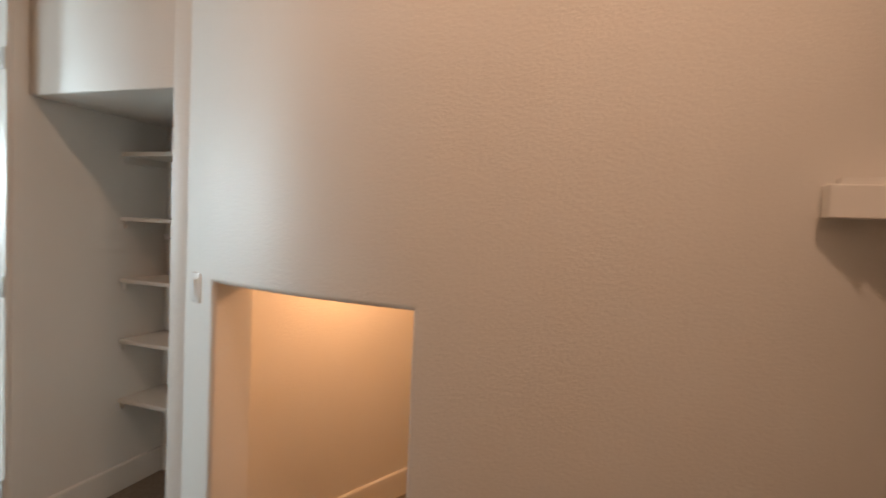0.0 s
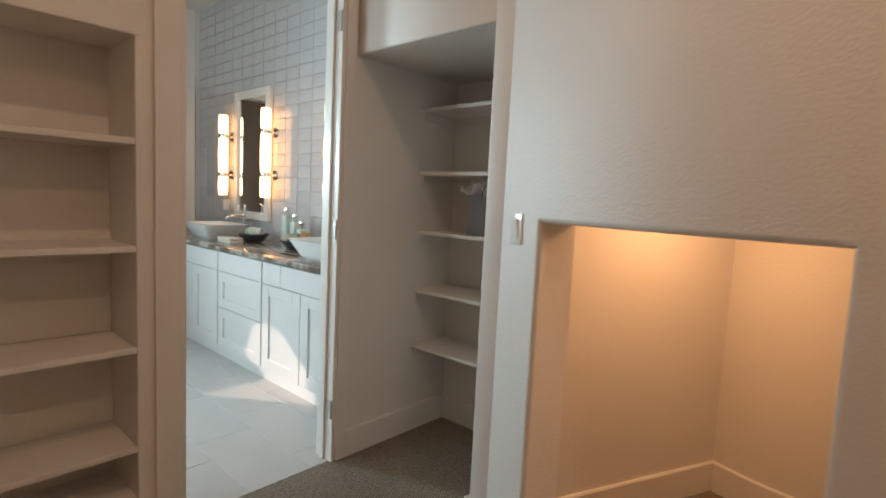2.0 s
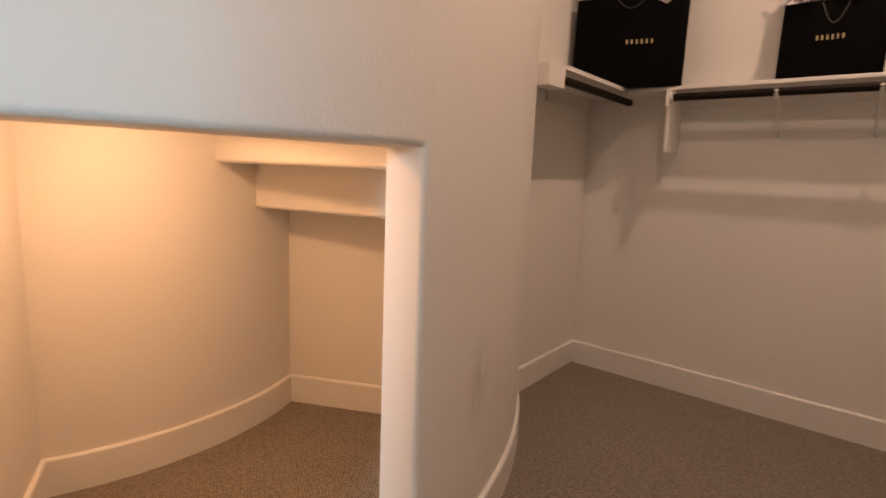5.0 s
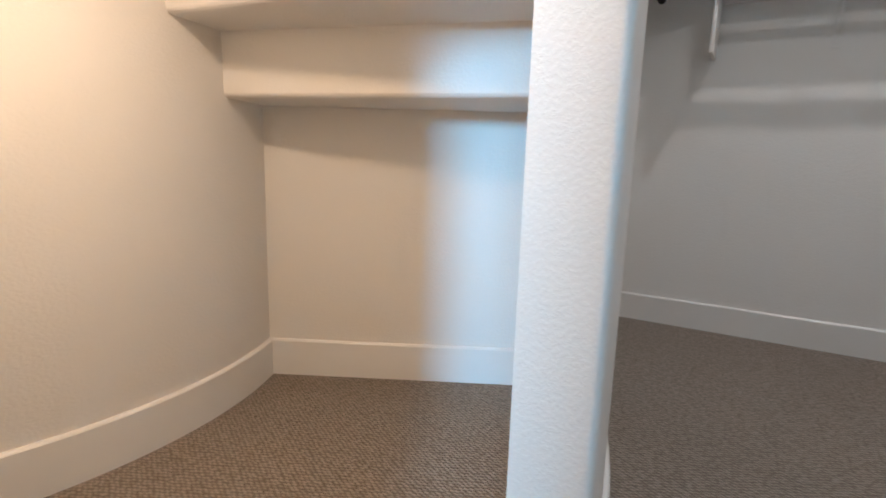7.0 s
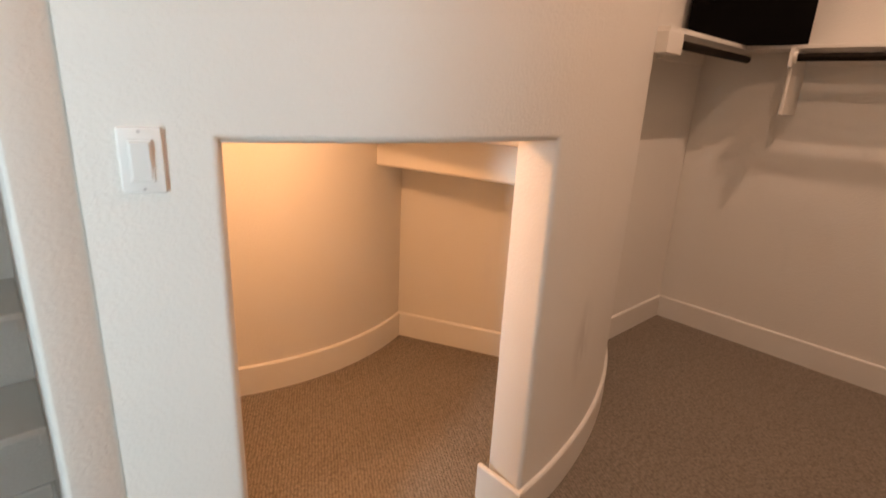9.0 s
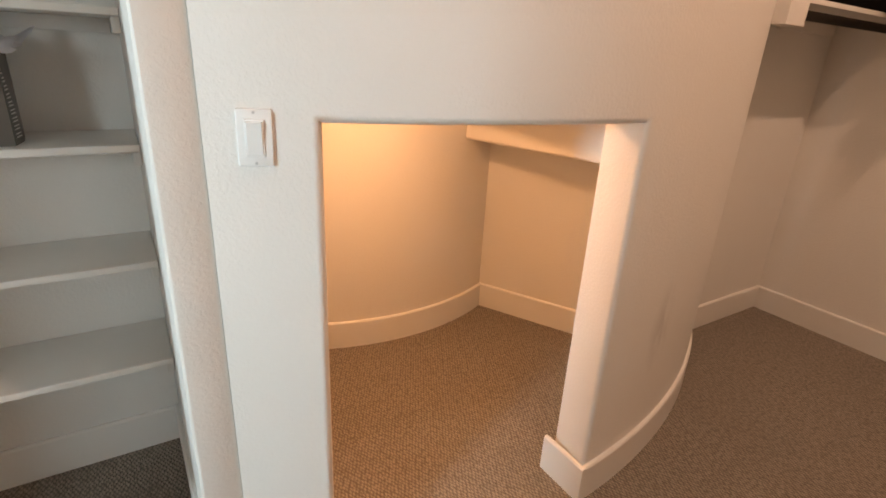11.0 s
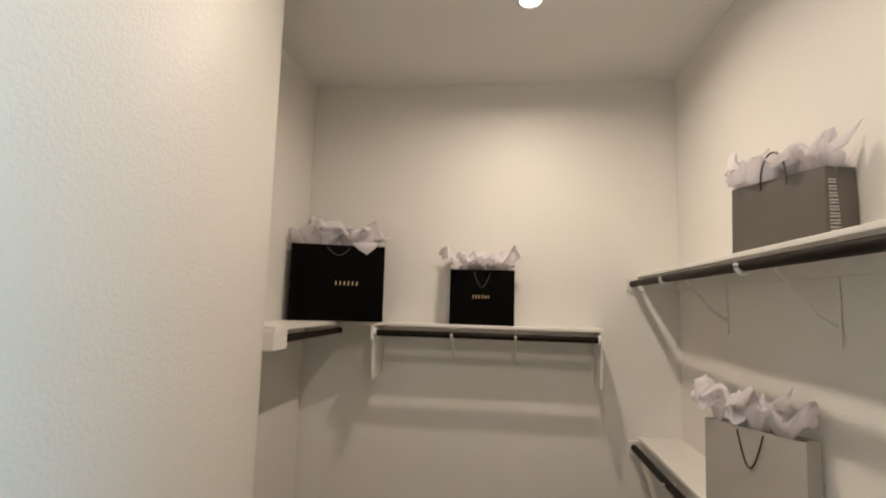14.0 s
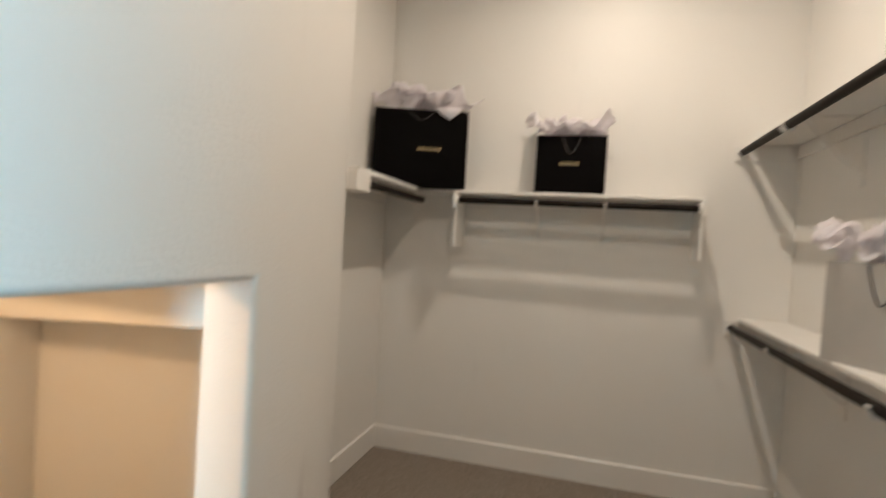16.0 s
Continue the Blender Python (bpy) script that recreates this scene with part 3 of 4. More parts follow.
# long wall: two shelves, one above the other
XR = -0.62
for top_z, rod_z, name in ((1.988, 1.932, "upper"), (1.037, 0.981, "lower")):
    s = thing("closet_shelf", (0.6, YS, top_z - 0.3), "%s white closet shelf with a dark hanging rod" % name, "closet shelf", "shelves on the long wall")
    placed("board", box((XR, YS + 0.001, top_z - 0.019), (XE - 0.001, 0.022, top_z), 0.003), SHELF, s)
    placed("wall_cleat", box((XR, YS + 0.001, top_z - 0.085), (XE - 0.001, YS + 0.02, top_z - 0.0195), 0.002), SHELF, s)
    placed("end_block", box((XE - 0.02, YS + 0.022, top_z - 0.1), (XE - 0.001, 0.082, top_z - 0.0195), 0.002), SHELF, s)
    placed("end_block", box((XR, YS + 0.022, top_z - 0.1), (XR + 0.018, 0.082, top_z - 0.0195), 0.002), SHELF, s)
    rod_part(s, (XR + 0.019, 0.053, rod_z), (XE - 0.021, 0.053, rod_z))
    for x in (1.213, 0.40, -0.3):
        bracket(s, (YS, x), 0.022, (0.053, rod_z), top_z - 0.019, 0.29, 1)


# ---- paper bags ----
def crumple(w, d, h, seed, reach=0.0, sheets=4, spread=0.0):
    """Tissue paper: square sheets pinched into a bag, whose corners flare up and out over its rim."""
    rng = random.Random(seed)
    made = []
    for s in range(sheets):
        bm = bmesh.new()
        n = 19
        place = (s + 0.5) / sheets - 0.5
        cx = place * w * 0.86 + reach * (1 - s / sheets) * 0.6
        turn, half = rng.uniform(0.2, 1.4), w / sheets * (0.9 + spread) * rng.uniform(0.9, 1.25)
        tall, deep, tip = h * rng.uniform(0.75, 1.05), d * rng.uniform(0.50, 0.66), rng.uniform(-0.2, 0.2)
        grid = []
        for i in range(n):
            row = []
            for j in range(n):
                a, b = 2 * i / (n - 1) - 1, 2 * j / (n - 1) - 1
                r = min(1.0, math.hypot(a, b) / 1.25)
                c, e = a * math.cos(turn) - b * math.sin(turn), a * math.sin(turn) + b * math.cos(turn)
                wide = noise.noise((a * 1.1 + seed, b * 1.1, s * 3.1))
                fold = noise.noise((a * 1.7 + seed * 1.3, b * 1.7 + s * 4.7, 2.0)) * 0.7
                fine = noise.noise((a * 4 + seed, s * 2.9, b * 4))
                x = cx + half * c * (0.5 + 0.6 * r) + (0.02 * fine + 0.03 * wide) * r
                y = deep * e * (0.45 + 0.85 * r) + (0.016 * fine + 0.045 * fold) * r
                z = -0.05 + (tall + 0.05) * (1 - (1 - r) ** 1.7) * (0.78 + 0.7 * wide + tip * c) - 0.16 * tall * r ** 4 + (0.016 * fine + 0.075 * fold) * r
                if abs(x) > w * 0.5 or abs(y) > d * 0.55:
                    z = max(z, 0.004)
                row.append(bm.verts.new((x, y, z)))
            grid.append(row)
        for i in range(n - 1):
            for j in range(n - 1):
                q = (grid[i][j], grid[i + 1][j], grid[i + 1][j + 1], grid[i][j + 1])
                bm.faces.new((q[0], q[1], q[2]) if (i + j) % 2 else (q[0], q[1], q[3]))
                bm.faces.new((q[0], q[2], q[3]) if (i + j) % 2 else (q[1], q[2], q[3]))
        made.append(bm)
    return made


def paper_bag(at, turn, w, d, h, mat, bars, label, seed, tissue=0.09, handle=0.10, reach=0.0, side_bars=False, handle_drop=0.0, corner=0.0, spread=0.0, flaps=()):
    """An upright paper carrier bag; its front faces -y in its own coordinates."""
    b = thing("paper_bag", at, label, "paper bag", "paper bags on the shelves", turn)
    bm = bmesh.new()
    rng = random.Random(seed)
    t, n = 0.0025, 8
    # body: a tube of four walls with gussets that fold in a little towards the rim
    loops = []
    for z in steps(0, h, n):
        k = z / h
        fold = d * 0.16 * k * k
        bow = 0.006 * math.sin(k * math.pi) * rng.uniform(0.5, 1.2)
        fw = w / 2 - (0.016 if side_bars else 0.0)
        ring = [(-fw, -d / 2), (0, -d / 2 - bow), (fw, -d / 2), (w / 2 - fold, 0), (w / 2, d / 2), (0, d / 2 + bow), (-w / 2, d / 2), (-w / 2 + fold, 0)]
        loops.append([bm.verts.new((x, y * (1 - 0.12 * k), z)) for x, y in ring])
    for p, q in zip(loops, loops[1:]):
        for k in range(8):
            bm.faces.new((p[k], p[(k + 1) % 8], q[(k + 1) % 8], q[k]))
    bm.faces.new(loops[0][::-1])
    inner = [[bm.verts.new((v.co.x * (1 - 2 * t / w), v.co.y * (1 - 2 * t / d), z)) for v in loops[-1]] for z in (h, h - 0.05)]
    for p, q in ((loops[-1], inner[0]), (inner[0], inner[1])):
        for k in range(8):
            bm.faces.new((p[k], p[(k + 1) % 8], q[(k + 1) % 8], q[k]))
    bm.faces.new(inner[1])
    body = part("body", bm, mat, b)
    if bars:
        x0, x1, z0, z1, count = bars
        step = (x1 - x0) / count
        bm = bmesh.new()
        for k in range(count):
            box((x0 + k * step, -d / 2 - 0.0075, z0), (x0 + (k + 0.32) * step, -d / 2 - 0.004, z1), bm=bm)
        part("printed_mark", bm, BAR, body, "row of small gold printed marks")
    if side_bars:
        for s in (-1, 1):
            bm = bmesh.new()
            for k in range(9):
                for z0, z1 in ((0.08 + 0.088 * k, 0.093 + 0.088 * k), (0.118 + 0.088 * k, 0.131 + 0.088 * k)):
                    ring = []
                    for z, g in ((z0, 0.22), (z0, 0.75), (z1, 0.75), (z1, 0.22)):
                        fold, squeeze = d * 0.16 * z * z, 1 - 0.12 * z
                        x = (w / 2 - 0.016) * (1 - g) + (w / 2 - fold) * g + 0.0025
                        ring.append((s * x, -d / 2 * (1 - g) * squeeze - 0.001, z * h))
                    bm.faces.new([bm.verts.new(p) for p in ring])
            ex = bmesh.ops.extrude_face_region(bm, geom=bm.faces[:])
            bmesh.ops.translate(bm, verts=[q for q in ex["geom"] if isinstance(q, bmesh.types.BMVert)], vec=(-s * 0.001, 0.0, 0))
            part("printed_mark", bm, SILVERBAR, body, "column of pale printed marks")
    for s in (-1, 1):
        y = s * (d / 2 * 0.88 + 0.002)
        hw = w * 0.13
        if handle_drop:
            pts = [(-hw + 2 * hw * k, y - 0.004 - 0.006 * math.sin(k * math.pi), h - 0.012 - handle_drop * math.sin(k * math.pi)) for k in steps(0, 1, 14)]
        else:
            pts = [(-hw * math.cos(k * math.pi), y, h - 0.03 + handle * math.sin(k * math.pi) ** 0.8) for k in steps(0, 1, 16)]
        if s < 0 or not handle_drop:
            part("handle", wire(pts, 0.0028), CORD, b, "thin cord handle")
    sheets = crumple(w * 0.93, d * 0.8, tissue, seed, reach, spread=spread)
    for flap in flaps:
        # a sheet corner that stands up past the side of the bag
        bm = bmesh.new()
        grid = [[bm.verts.new((-flap * (w * 0.36 + u * (0.075 + 0.04 * v)), -0.02 + 0.03 * math.sin(5 * u + 3 * v), -0.03 + 0.06 * v + u * (0.06 + 0.03 * v) + 0.012 * math.sin(9 * u + v * 6))) for v in steps(0, 1, 5)] for u in steps(0, 1, 7)]
        for p, q in zip(grid, grid[1:]):
            for k in range(5):
                bm.faces.new((p[k], p[k + 1], q[k + 1], q[k]))
        sheets.append(bm)
    if corner:
        # a corner of tissue that hangs over the rim at the front
        bm = bmesh.new()
        tip = [(corner - 0.07, -d * 0.42, 0.02), (corner + 0.09, -d * 0.42, 0.025), (corner + 0.075, -d * 0.56, -0.012), (corner + 0.025, -d * 0.57, -0.055), (corner - 0.03, -d * 0.56, -0.02)]
        vs = [bm.verts.new(p) for p in tip]
        for k in range(1, 4):
            bm.faces.new((vs[0], vs[k], vs[k + 1]))
        sheets.append(bm)
    for bm in sheets:
        bm.transform(Matrix.Translation((0, 0, h)))
        sheet = part("tissue_paper", bm, TISSUE, b, "crumpled white tissue paper")
        shade(sheet.data, 55)
        mod = sheet.modifiers.new("thick", "SOLIDIFY")
        mod.thickness = 0.0008
    return b


paper_bag((1.636, 1.812, SZ), -73, 0.545, 0.12, 0.45, BLACKBAG, (-0.012, 0.133, 0.212, 0.233, 6), "large black paper bag with white tissue on the closet shelf", 3, 0.15, corner=0.14, handle_drop=0.05, spread=0.1)
paper_bag((1.755, 0.947, SZ), -90, 0.38, 0.15, 0.325, BLACKBAG, (-0.055, 0.055, 0.155, 0.175, 6), "small black paper bag with white tissue on the closet shelf", 8, 0.135, handle_drop=0.09, spread=0.12)
paper_bag((0.44, -0.105, 1.988), 200, 0.385, 0.11, 0.235, GREYBAG, None, "grey paper bag with white tissue on the upper long shelf", 12, 0.12, handle=0.12, side_bars=True, spread=0.05, flaps=(1, -1))
paper_bag((0.65, -0.085, 1.037), 209, 0.38, 0.08, 0.337, SILVERBAG, None, "silver-grey paper bag with white tissue on the lower long shelf", 21, 0.16, reach=-0.07, handle_drop=0.12, spread=0.12)
paper_bag((-1.728, 2.31, 1.135), 5, 0.25, 0.14, 0.205, GREYBAG, None, "dark grey paper bag with white tissue on the alcove shelf", 31, 0.068, handle=0.08, side_bars=True, spread=0.5)

# ---- recessed lamp ----
for at in (LAMP_AT, LAMP_TWO):
    l1 = thing("recessed_lamp", (*at, CEIL - 0.02), "round white recessed ceiling lamp, switched on", "ceiling lamp", "recessed lamps")
    placed("trim_ring", lathe([(0.048, CEIL - 0.016), (0.052, CEIL - 0.02), (0.074, CEIL - 0.01), (0.077, CEIL + 0.002), (0.048, CEIL + 0.002)], 40, at=(*at, 0), hollow=True), PLASTIC, l1)
    placed("lens", lathe([(0.0, CEIL - 0.012), (0.047, CEIL - 0.012), (0.047, CEIL + 0.001), (0.0, CEIL + 0.001)], 40, at=(*at, 0)), LENS, l1, "glowing frosted lens")
l2 = thing("nook_lamp", (-0.62, 2.22, 1.51), "small round warm lamp under the stair", "ceiling lamp")
placed("lens", lathe([(0.0, 1.515), (0.045, 1.515), (0.05, 1.525), (0.05, 1.58), (0.0, 1.58)], 28, at=(-0.62, 2.22, 0)), LENS, l2)

# ---- bathroom shell ----
BX0, BX1, BY0, BY1 = -6.12, XW - WT, -1.2, 2.62
bm = shell([BX0 - 0.1, -4.35, -3.35, BX1], [0, 1.3, 2.3, CEIL], [(-4.35, -3.35, 1.3, 2.3)], lambda x, z: Vector((x, BY0, z)), lambda x, z: Vector((x, BY0 - 0.1, z)))
setting("wall_bath_south", bm, WALL, "plain bathroom wall with a square window", "wall")
win = thing("window_2", (-3.85, BY0, 1.3), "square white framed bathroom window", "window")
win["kind"] = "structure"
for x0, x1, z0, z1 in ((-4.349, -3.351, 1.301, 1.325), (-4.349, -3.351, 2.275, 2.299), (-4.349, -4.325, 1.326, 2.274), (-3.375, -3.351, 1.326, 2.274)):
    placed("window_frame", box((x0, BY0 - 0.08, z0), (x1, BY0 - 0.04, z1), 0.002), TRIM, win)
placed("window_sill", box((-4.38, BY0 - 0.03, 1.302), (-3.32, BY0 + 0.02, 1.318), 0.003), TRIM, win)
setting("wall_bath_east", box((BX1, BY0 - 0.1, 0), (BX1 + 0.1, YS - 0.101, CEIL)), WALL, "plain bathroom wall", "wall")
setting("ceiling_bath", box((BX0 - 1.4, BY0 - 0.1, CEIL), (BX1 - 0.001, BY1 + 0.12, CEIL + 0.1)), CEILING, "flat white bathroom ceiling", "ceiling")
setting("floor_bath", box((BX0 - 1.4, BY0 - 0.1, -0.08), (XW - 0.013, BY1 + 0.12, -0.004)), GROUT, "grouted bathroom floor", "floor")
WY0, WY1, WZ0, WZ1, WC, WR = -0.505, 0.175, 1.455, 2.03, -0.40, 0.575
bm = shell([BY0 - 0.1, WY0, WY1, 1.45, 2.5, BY1], [0, WZ0, WZ1, 2.39, CEIL], [(WY0, WY1, WZ0, WZ1), (1.45, 2.5, -1, 2.39)], lambda y, z: Vector((BX0, y, z)), lambda y, z: Vector((BX0 - 0.12, y, z)))
setting("wall_bath_west", bm, WALL, "bathroom wall with a high window and a cased opening", "wall")
win = thing("window_1", (BX0, -0.18, WZ0), "high white framed bathroom window with a rounded head", "window")
win["kind"] = "structure"
# spandrel that fills the corner above the rounded head
arc = [(WC + WR * math.sin(k), WZ0 + WR * math.cos(k)) for k in steps(0, math.pi / 2, 18)]
bm = bmesh.new()
for (y0, z0), (y1, z1) in zip(arc, arc[1:]):
    ring = [(y0, z0), (y1, z1), (y1, WZ1), (y0, WZ1)]
    near = [bm.verts.new((BX0 - 0.004, y, z)) for y, z in ring]
    far = [bm.verts.new((BX0 - 0.034, y, z)) for y, z in ring]
    bm.faces.new(near)
    bm.faces.new(far[::-1])
    for k in range(4):
        bm.faces.new((near[k], near[(k + 1) % 4], far[(k + 1) % 4], far[k]))
bmesh.ops.remove_doubles(bm, verts=bm.verts, dist=1e-5)
placed("spandrel", bm, WALL, win)
placed("arched_frame", wire([(BX0 - 0.02, y, z) for y, z in arc], 0.010), TRIM, win)
placed("window_sill", box((BX0 - 0.119, WY0, WZ0 - 0.002), (BX0 + 0.012, WY1, WZ0 + 0.006), 0.002), TRIM, win)
placed("window_frame", box((BX0 - 0.09, WY0, WZ0 + 0.007), (BX0 - 0.06, WY0 + 0.012, WZ1 - 0.001), 0.002), TRIM, win)
cased = thing("door_2", (BX0, 1.935, 0), "white cased opening to a dark room", "doorway")
cased["kind"] = "structure"
for y0, y1 in ((1.36, 1.449), (2.501, 2.605)):
    placed("casing", box((BX0 + 0.001, y0, 0), (BX0 + 0.02, y1, 2.389), 0.003), TRIM, cased)
placed("head_casing", box((BX0 + 0.001, 1.36, 2.391), (BX0 + 0.02, 2.605, 2.48), 0.003), TRIM, cased)
setting("wall_far_room", shell([0.9, 3.2], [0, CEIL], [], lambda y, z: Vector((BX0 - 1.3, y, z)), lambda y, z: Vector((BX0 - 1.4, y, z))), WALL, "plain wall of the room beyond the bathroom", "wall")
setting("wall_far_room_south", box((BX0 - 1.4, 0.8, 0), (BX0 - 0.121, 0.9, CEIL)), WALL, "plain wall of the room beyond the bathroom", "wall")
setting("wall_far_room_north", box((BX0 - 1.4, 2.9, 0), (BX0 - 0.121, 3.0, CEIL)), WALL, "plain wall of the room beyond the bathroom", "wall")
cup = thing("wardrobe", (BX0 - 1.1, 2.4, 0), "dark wooden cupboard in the room beyond", "cupboard")
placed("body", box((BX0 - 1.28, 1.7, 0.0), (BX0 - 0.9, 2.88, 1.95), 0.006), DARKROOM, cup)
for y0, y1 in ((1.71, 2.28), (2.3, 2.87)):
    placed("door", box((BX0 - 0.899, y0, 0.1), (BX0 - 0.88, y1, 1.93), 0.004), DARKROOM, cup)

# ---- vanity ----
VF, CT = 1.985, 0.872
units = ((-5.95, -5.02), (-5.02, -4.09), (-4.09, -3.412), (-3.412, -2.45))
for k, (x0, x1) in enumerate(units):
    v = thing("vanity_cabinet", ((x0 + x1) / 2, 2.3, 0), "white painted shaker vanity cabinet under the stone top", "vanity cabinet", "vanity cabinets")
    placed("body", box((x0 + 0.001, VF + 0.02, 0.0), (x1 - 0.001, BY1 - 0.02, CT - 0.035), 0.002), CABINET, v)

    def front(name, a, b, z0, z1, shaker=True):
        f = placed(name, box((a + 0.003, VF, z0 + 0.003), (b - 0.003, VF + 0.019, z1 - 0.003), 0.002), CABINET, v)
        if shaker:
            w, h = 0.088, 0.077
            rails = bmesh.new()
            for lo, hi in (((a + 0.003, z0 + 0.003), (a + w, z1 - 0.003)), ((b - w, z0 + 0.003), (b - 0.003, z1 - 0.003)), ((a + w, z0 + 0.003), (b - w, z0 + h)), ((a + w, z1 - h), (b - w, z1 - 0.003))):
                box((lo[0], VF - 0.011, lo[1]), (hi[0], VF - 0.0002, hi[1]), 0.0015, 1, rails)
            placed("shaker_frame", rails, CABINET, f)
        else:
            placed("drawer_face", box((a + 0.003, VF - 0.011, z0 + 0.003), (b - 0.003, VF - 0.0002, z1 - 0.003), 0.0015, 1), CABINET, f)
        return f

    x0, x1 = x0 + 0.006, x1 - 0.006
    top0 = 0.68
    if k == 2:
        front("drawer", x0, x1, top0, CT - 0.04, False)
        front("drawer", x0, x1, 0.398, top0)
        front("drawer", x0, x1, 0.09, 0.398)
    elif k == 3:
        front("drawer", x0, -3.172, top0, CT - 0.04, False)
        front("drawer", -3.172, x1, top0, CT - 0.04, False)
        front("door", x0, -2.931, 0.09, top0)
        front("door", -2.931, x1, 0.09, top0)
    else:
        mid = (x0 + x1) / 2
        front("drawer", x0, x1, top0, CT - 0.04, False)
        front("door", x0, mid, 0.09, top0)
        front("door", mid, x1, 0.09, top0)
top = thing("granite_countertop", (-4.2, 2.3, CT - 0.03), "polished brown granite vanity top", "countertop")
placed("slab", box((-6.02, VF - 0.03, CT - 0.032), (-2.5, BY1 - 0.016, CT), 0.004, 3), GRANITE, top)


def basin(x):
    b = thing("vessel_sink", (x, 2.26, CT), "white rectangular ceramic vessel sink on the granite top", "sink", "vessel sinks")
    bm = bmesh.new()
    rings = []
    for hw, hd, z in ((0.17, 0.13, 0.0), (0.19, 0.15, 0.02), (0.27, 0.20, 0.125), (0.275, 0.205, 0.13), (0.262, 0.192, 0.13), (0.18, 0.13, 0.04), (0.05, 0.04, 0.03)):
        ring = []
        for k in range(32):
            a = k * math.tau / 32
            c, s = math.cos(a), math.sin(a)
            e = 0.28
            ring.append(bm.verts.new((hw * math.copysign(abs(c) ** e, c), hd * math.copysign(abs(s) ** e, s), z)))
        rings.append(ring)
    for p, q in zip(rings, rings[1:]):
        for k in range(32):
            bm.faces.new((p[k], p[(k + 1) % 32], q[(k + 1) % 32], q[k]))
    bm.faces.new(rings[0][::-1])
    bm.faces.new(rings[-1])
    part("bowl", bm, CERAMIC, b)
    part("drain", lathe([(0.0, 0.034), (0.022, 0.034), (0.024, 0.030), (0.0, 0.030)], 20), CHROME, b, "chrome drain")


def faucet(x):
    f = thing("faucet", (x, 2.5, CT), "tall chrome vessel-sink faucet", "faucet", "faucets")
    part("column", lathe([(0.0, 0.0), (0.03, 0.0), (0.03, 0.008), (0.015, 0.014), (0.0145, 0.24), (0.016, 0.25), (0.016, 0.29), (0.01, 0.30), (0.0, 0.30)], 24), CHROME, f)
    part("spout", wire([(0, 0, 0.2), (0, -0.05, 0.205), (0, -0.13, 0.20), (0, -0.165, 0.185), (0, -0.168, 0.17)], 0.011, segments=12), CHROME, f)
    part("lever", wire([(0, 0, 0.295), (-0.03, -0.01, 0.305), (-0.085, -0.02, 0.31)], 0.006), CHROME, f)


for x in (-4.77, -3.01):
    basin(x)
    faucet(x + 0.05)

# mirror
mir = thing("mirror", (-4.76, BY1 - 0.02, 1.035), "tall mirror in a white painted frame on the tiled wall", "mirror")
MX0, MX1, MZ0, MZ1, MY = -5.095, -4.43, 1.035, 2.236, BY1 - 0.012
for x0, x1, z0, z1 in ((MX0, MX0 + 0.075, MZ0, MZ1), (MX1 - 0.075, MX1, MZ0, MZ1), (MX0 + 0.0755, MX1 - 0.0755, MZ0, MZ0 + 0.075), (MX0 + 0.0755, MX1 - 0.0755, MZ1 - 0.075, MZ1)):
    placed("frame_rail", box((x0, MY - 0.035, z0), (x1, MY, z1), 0.004), TRIM, mir)
placed("glass", box((MX0 + 0.07, MY - 0.02, MZ0 + 0.07), (MX1 - 0.07, MY - 0.012, MZ1 - 0.07)), MIRROR, mir, "clear mirror glass")


def sconce(x):
    s = thing("wall_sconce", (x, BY1 - 0.012, 1.637), "lit three-part glass wall sconce with chrome holders", "wall lamp", "wall sconces by the mirror")
    y = -0.095
    for z0, z1 in ((-0.385, -0.19), (-0.18, 0.18), (0.19, 0.385)):
        n = 14
        prof = [(0.0, z0)] + [(0.045 * (0.86 + 0.14 * math.sin(math.pi * k / n) ** 0.5), z0 + (z1 - z0) * k / n) for k in range(n + 1)] + [(0.0, z1)]
        part("glass_shade", lathe(prof, 28, at=(0, y, 0)), SHADE, s, "glowing frosted glass cylinder")
    for z in (-0.185, 0.185):
        part("band", lathe([(0.0, z - 0.02), (0.043, z - 0.02), (0.045, z), (0.043, z + 0.02), (0.0, z + 0.02)], 28, at=(0, y, 0)), CHROME, s, "chrome band")
        part("arm", tube((0, y, z), (0, -0.005, z), 0.008, 12), CHROME, s)
        bm = tube((0, -0.012, z), (0, 0.0, z), 0.043, 28, r2=0.048)
        part("rosette", bm, CHROME, s, "chrome wall rosette")


for x in (-5.195, -4.378, -3.43):
    sconce(x)

# things on the vanity top
bowl = thing("soap_bowl", (-4.29, 2.37, CT), "dark oval bowl with folded cloths on the granite top", "bowl")
part("bowl", lathe([(0.0, 0.0), (0.055, 0.0), (0.08, 0.012), (0.12, 0.06), (0.126, 0.074), (0.12, 0.074), (0.08, 0.03), (0.0, 0.022)], 32), DARKBOWL, bowl)
for k, (dx, m) in enumerate(((-0.02, GREEN), (0.04, TOWEL))):
    bm = tube((dx - 0.07, -0.02, 0.085 + 0.012 * k), (dx + 0.05, 0.03, 0.09), 0.034, 16)
    bmesh.ops.bevel(bm, geom=bm.edges, offset=0.008, segments=2, affect="EDGES")
    part("rolled_cloth", bm, m, bowl)
for k, (x, y, z) in enumerate(((-4.28, 2.16, 0.0), (-4.29, 2.165, 0.022))):
    c = thing("folded_towel", (x, y, CT + z), "small folded beige towel on the granite top", "towel", "folded towels")
    bm = box((-0.11, -0.06, 0.0), (0.11, 0.06, 0.022), 0.009, 3)
    part("cloth", bm, TOWEL, c)
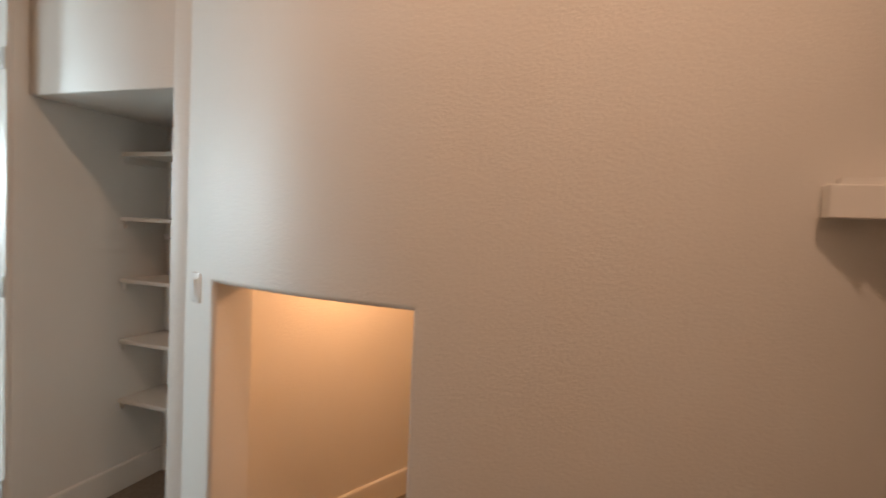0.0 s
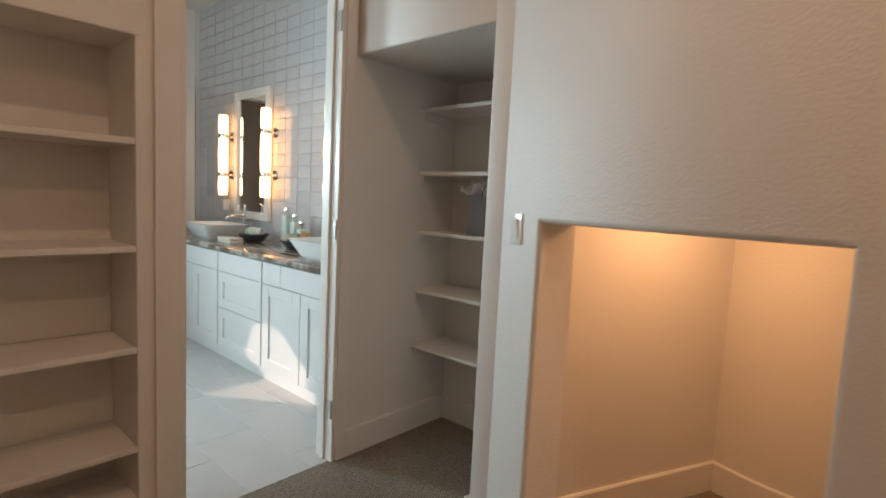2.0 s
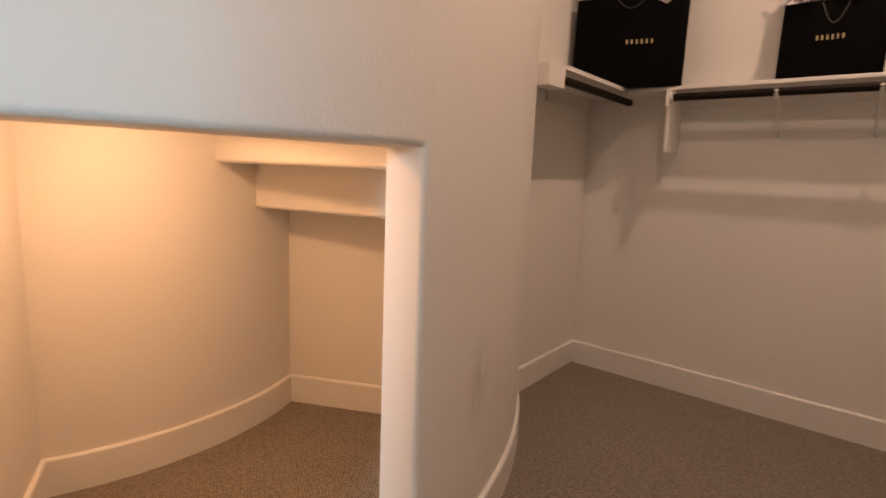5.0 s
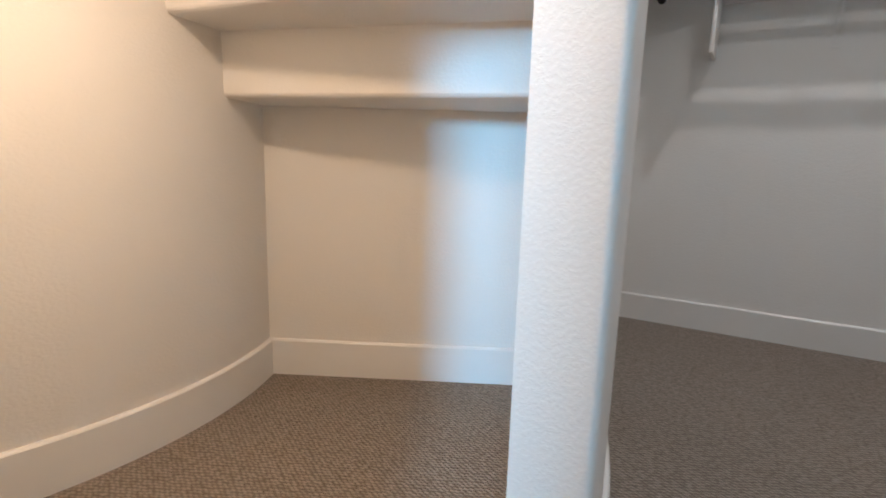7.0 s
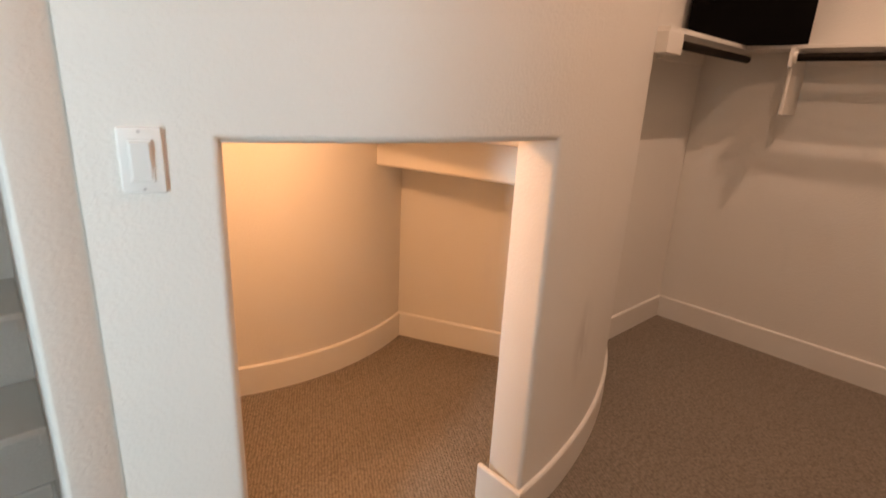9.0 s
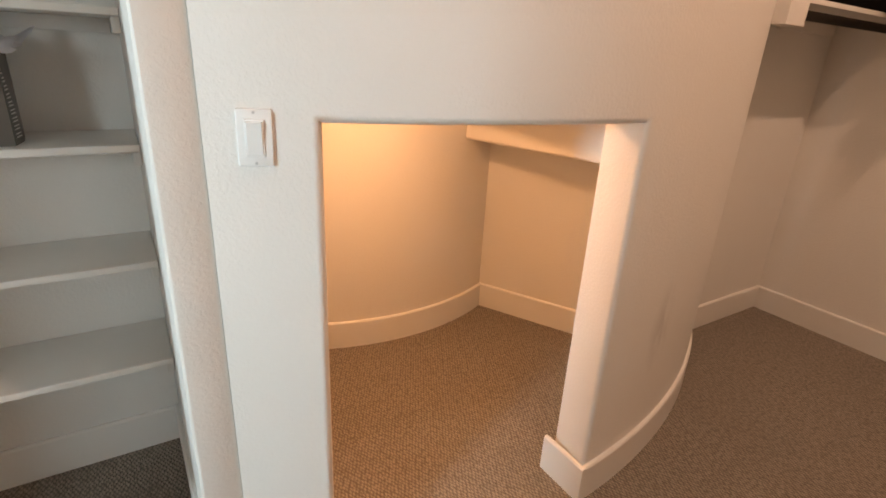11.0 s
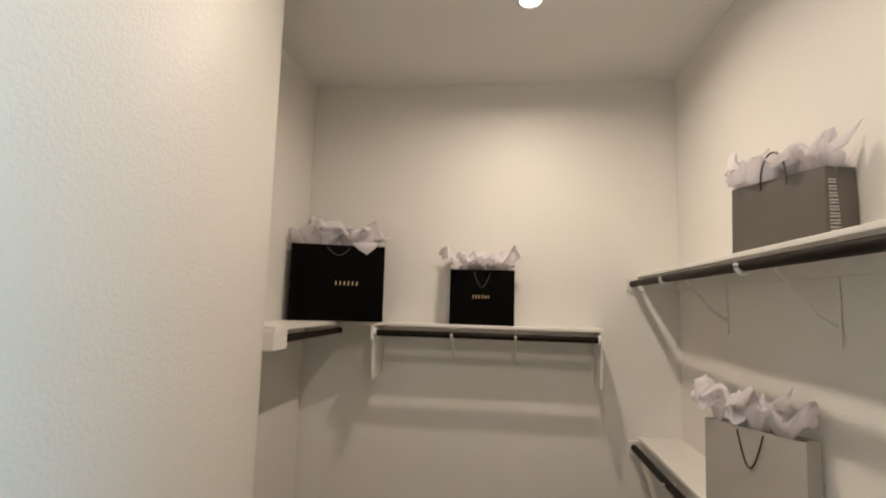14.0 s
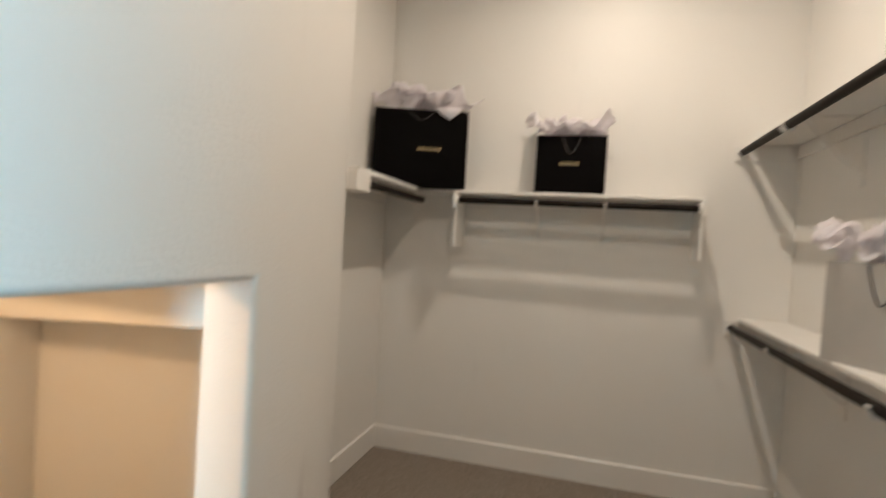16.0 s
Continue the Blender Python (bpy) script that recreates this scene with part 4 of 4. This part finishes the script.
dish = thing("towel_bowl", (-3.60, 2.36, CT), "dark bowl of rolled towels beside the sink", "bowl")
part("bowl", lathe([(0.0, 0.0), (0.055, 0.0), (0.08, 0.012), (0.12, 0.06), (0.126, 0.074), (0.12, 0.074), (0.08, 0.03), (0.0, 0.022)], 32), DARKBOWL, dish)
for dx, dy, z, m in ((-0.055, -0.06, 0.09, TOWEL), (0.0, -0.02, 0.095, GREEN), (0.05, 0.035, 0.10, ORANGE)):
    bm = tube((dx - 0.05, dy + 0.05, z), (dx + 0.055, dy - 0.045, z + 0.01), 0.033, 16)
    bmesh.ops.bevel(bm, geom=bm.edges, offset=0.01, segments=2, affect="EDGES")
    part("rolled_towel", bm, m, dish)
for x, y, h in ((-3.90, 2.45, 0.25), (-3.79, 2.46, 0.205), (-3.68, 2.45, 0.155)):
    b = thing("soap_bottle", (x, y, CT), "pale green glass bottle with a chrome ball stopper", "bottle", "bottles by the sink")
    part("bottle", box((-0.032, -0.032, 0.0), (0.032, 0.032, h), 0.007, 3), SOAP, b)
    part("neck", tube((0, 0, h - 0.003), (0, 0, h + 0.025), 0.014, 16), CHROME, b)
    bm = bmesh.new()
    bmesh.ops.create_uvsphere(bm, u_segments=18, v_segments=10, radius=0.024, matrix=Matrix.Translation((0, 0, h + 0.045)))
    part("stopper", bm, CHROME, b, "chrome ball stopper")
out = thing("wall_outlet", (-5.32, BY1 - 0.012, 1.15), "white wall outlet plate on the tiles", "outlet")
part("plate", box((-0.06, -0.006, -0.058), (0.06, 0.001, 0.058), 0.003), PLASTIC, out)
for dx in (-0.028, 0.028):
    part("socket", box((dx - 0.016, -0.009, -0.034), (dx + 0.016, -0.005, 0.034), 0.002), PLASTIC, out)

# ---- tiles ----
def tile_mesh(name, lo, hi, bevel, mat):
    return mesh_of(name, box(lo, hi, bevel, 1), mat)


def piece(name, me, at, parent):
    ob = new(name, me)
    ob.location = at
    ob.parent = parent
    return ob


tile_wall = setting("wall_bath_north", box((BX0 - 0.1, BY1, 0), (BX1, BY1 + 0.1, CEIL)), GROUT, "bathroom wall of grey glazed running-bond tiles", "wall")
TW, TH = 0.1975, 0.1035
TX, TZ = -4.222, 1.634
whole = tile_mesh("tile", (-TW / 2 + 0.0016, -0.009, -TH / 2 + 0.0016), (TW / 2 - 0.0016, 0.004, TH / 2 - 0.0016), 0.0025, WALLTILE)
rest = bmesh.new()
for r in range(-7, 15):
    z = TZ + TH * (r + 0.5)
    for c in range(-9, 10):
        x = TX + TW * (c + 0.5)
        if x + TW / 2 > BX1 - 0.005 or x - TW / 2 < BX0:
            continue
        if r < 7:
            piece("tile", whole, (x, BY1, z), tile_wall)
        else:
            box((x - TW / 2 + 0.0016, BY1 - 0.009, z - TH / 2 + 0.0016), (x + TW / 2 - 0.0016, BY1 + 0.004, z + TH / 2 - 0.0016), bm=rest)
high = part("upper_tiles", rest, WALLTILE, tile_wall, "upper courses of grey glazed wall tiles")
high["kind"] = "stuff"

floor_tiles = bpy.data.objects["floor_bath"]
FW, FD, FX1 = 0.61, 0.305, XW - 0.012
slab = tile_mesh("floor_tile", (-FW / 2 + 0.0015, -FD / 2 + 0.0015, -0.008), (FW / 2 - 0.0015, FD / 2 - 0.0015, 0.0), 0.0012, FLOORTILE)
for r in range(-7, 3):
    y = 1.27 + FD * (r + 0.5)
    shift = (-2.757 + 0.406 * r) % FW
    for c in range(-11, -2):
        x0 = c * FW + shift
        if x0 < BX0 + 0.1 or x0 > FX1 - 0.02:
            continue
        if x0 + FW <= FX1:
            piece("floor_tile", slab, (x0 + FW / 2, y, 0.0), floor_tiles)
        else:
            w = FX1 - x0
            cut = tile_mesh("floor_tile", (-w / 2 + 0.0015, -FD / 2 + 0.0015, -0.008), (w / 2, FD / 2 - 0.0015, 0.0), 0.0012, FLOORTILE)
            piece("floor_tile", cut, (x0 + w / 2, y, 0.0), floor_tiles)
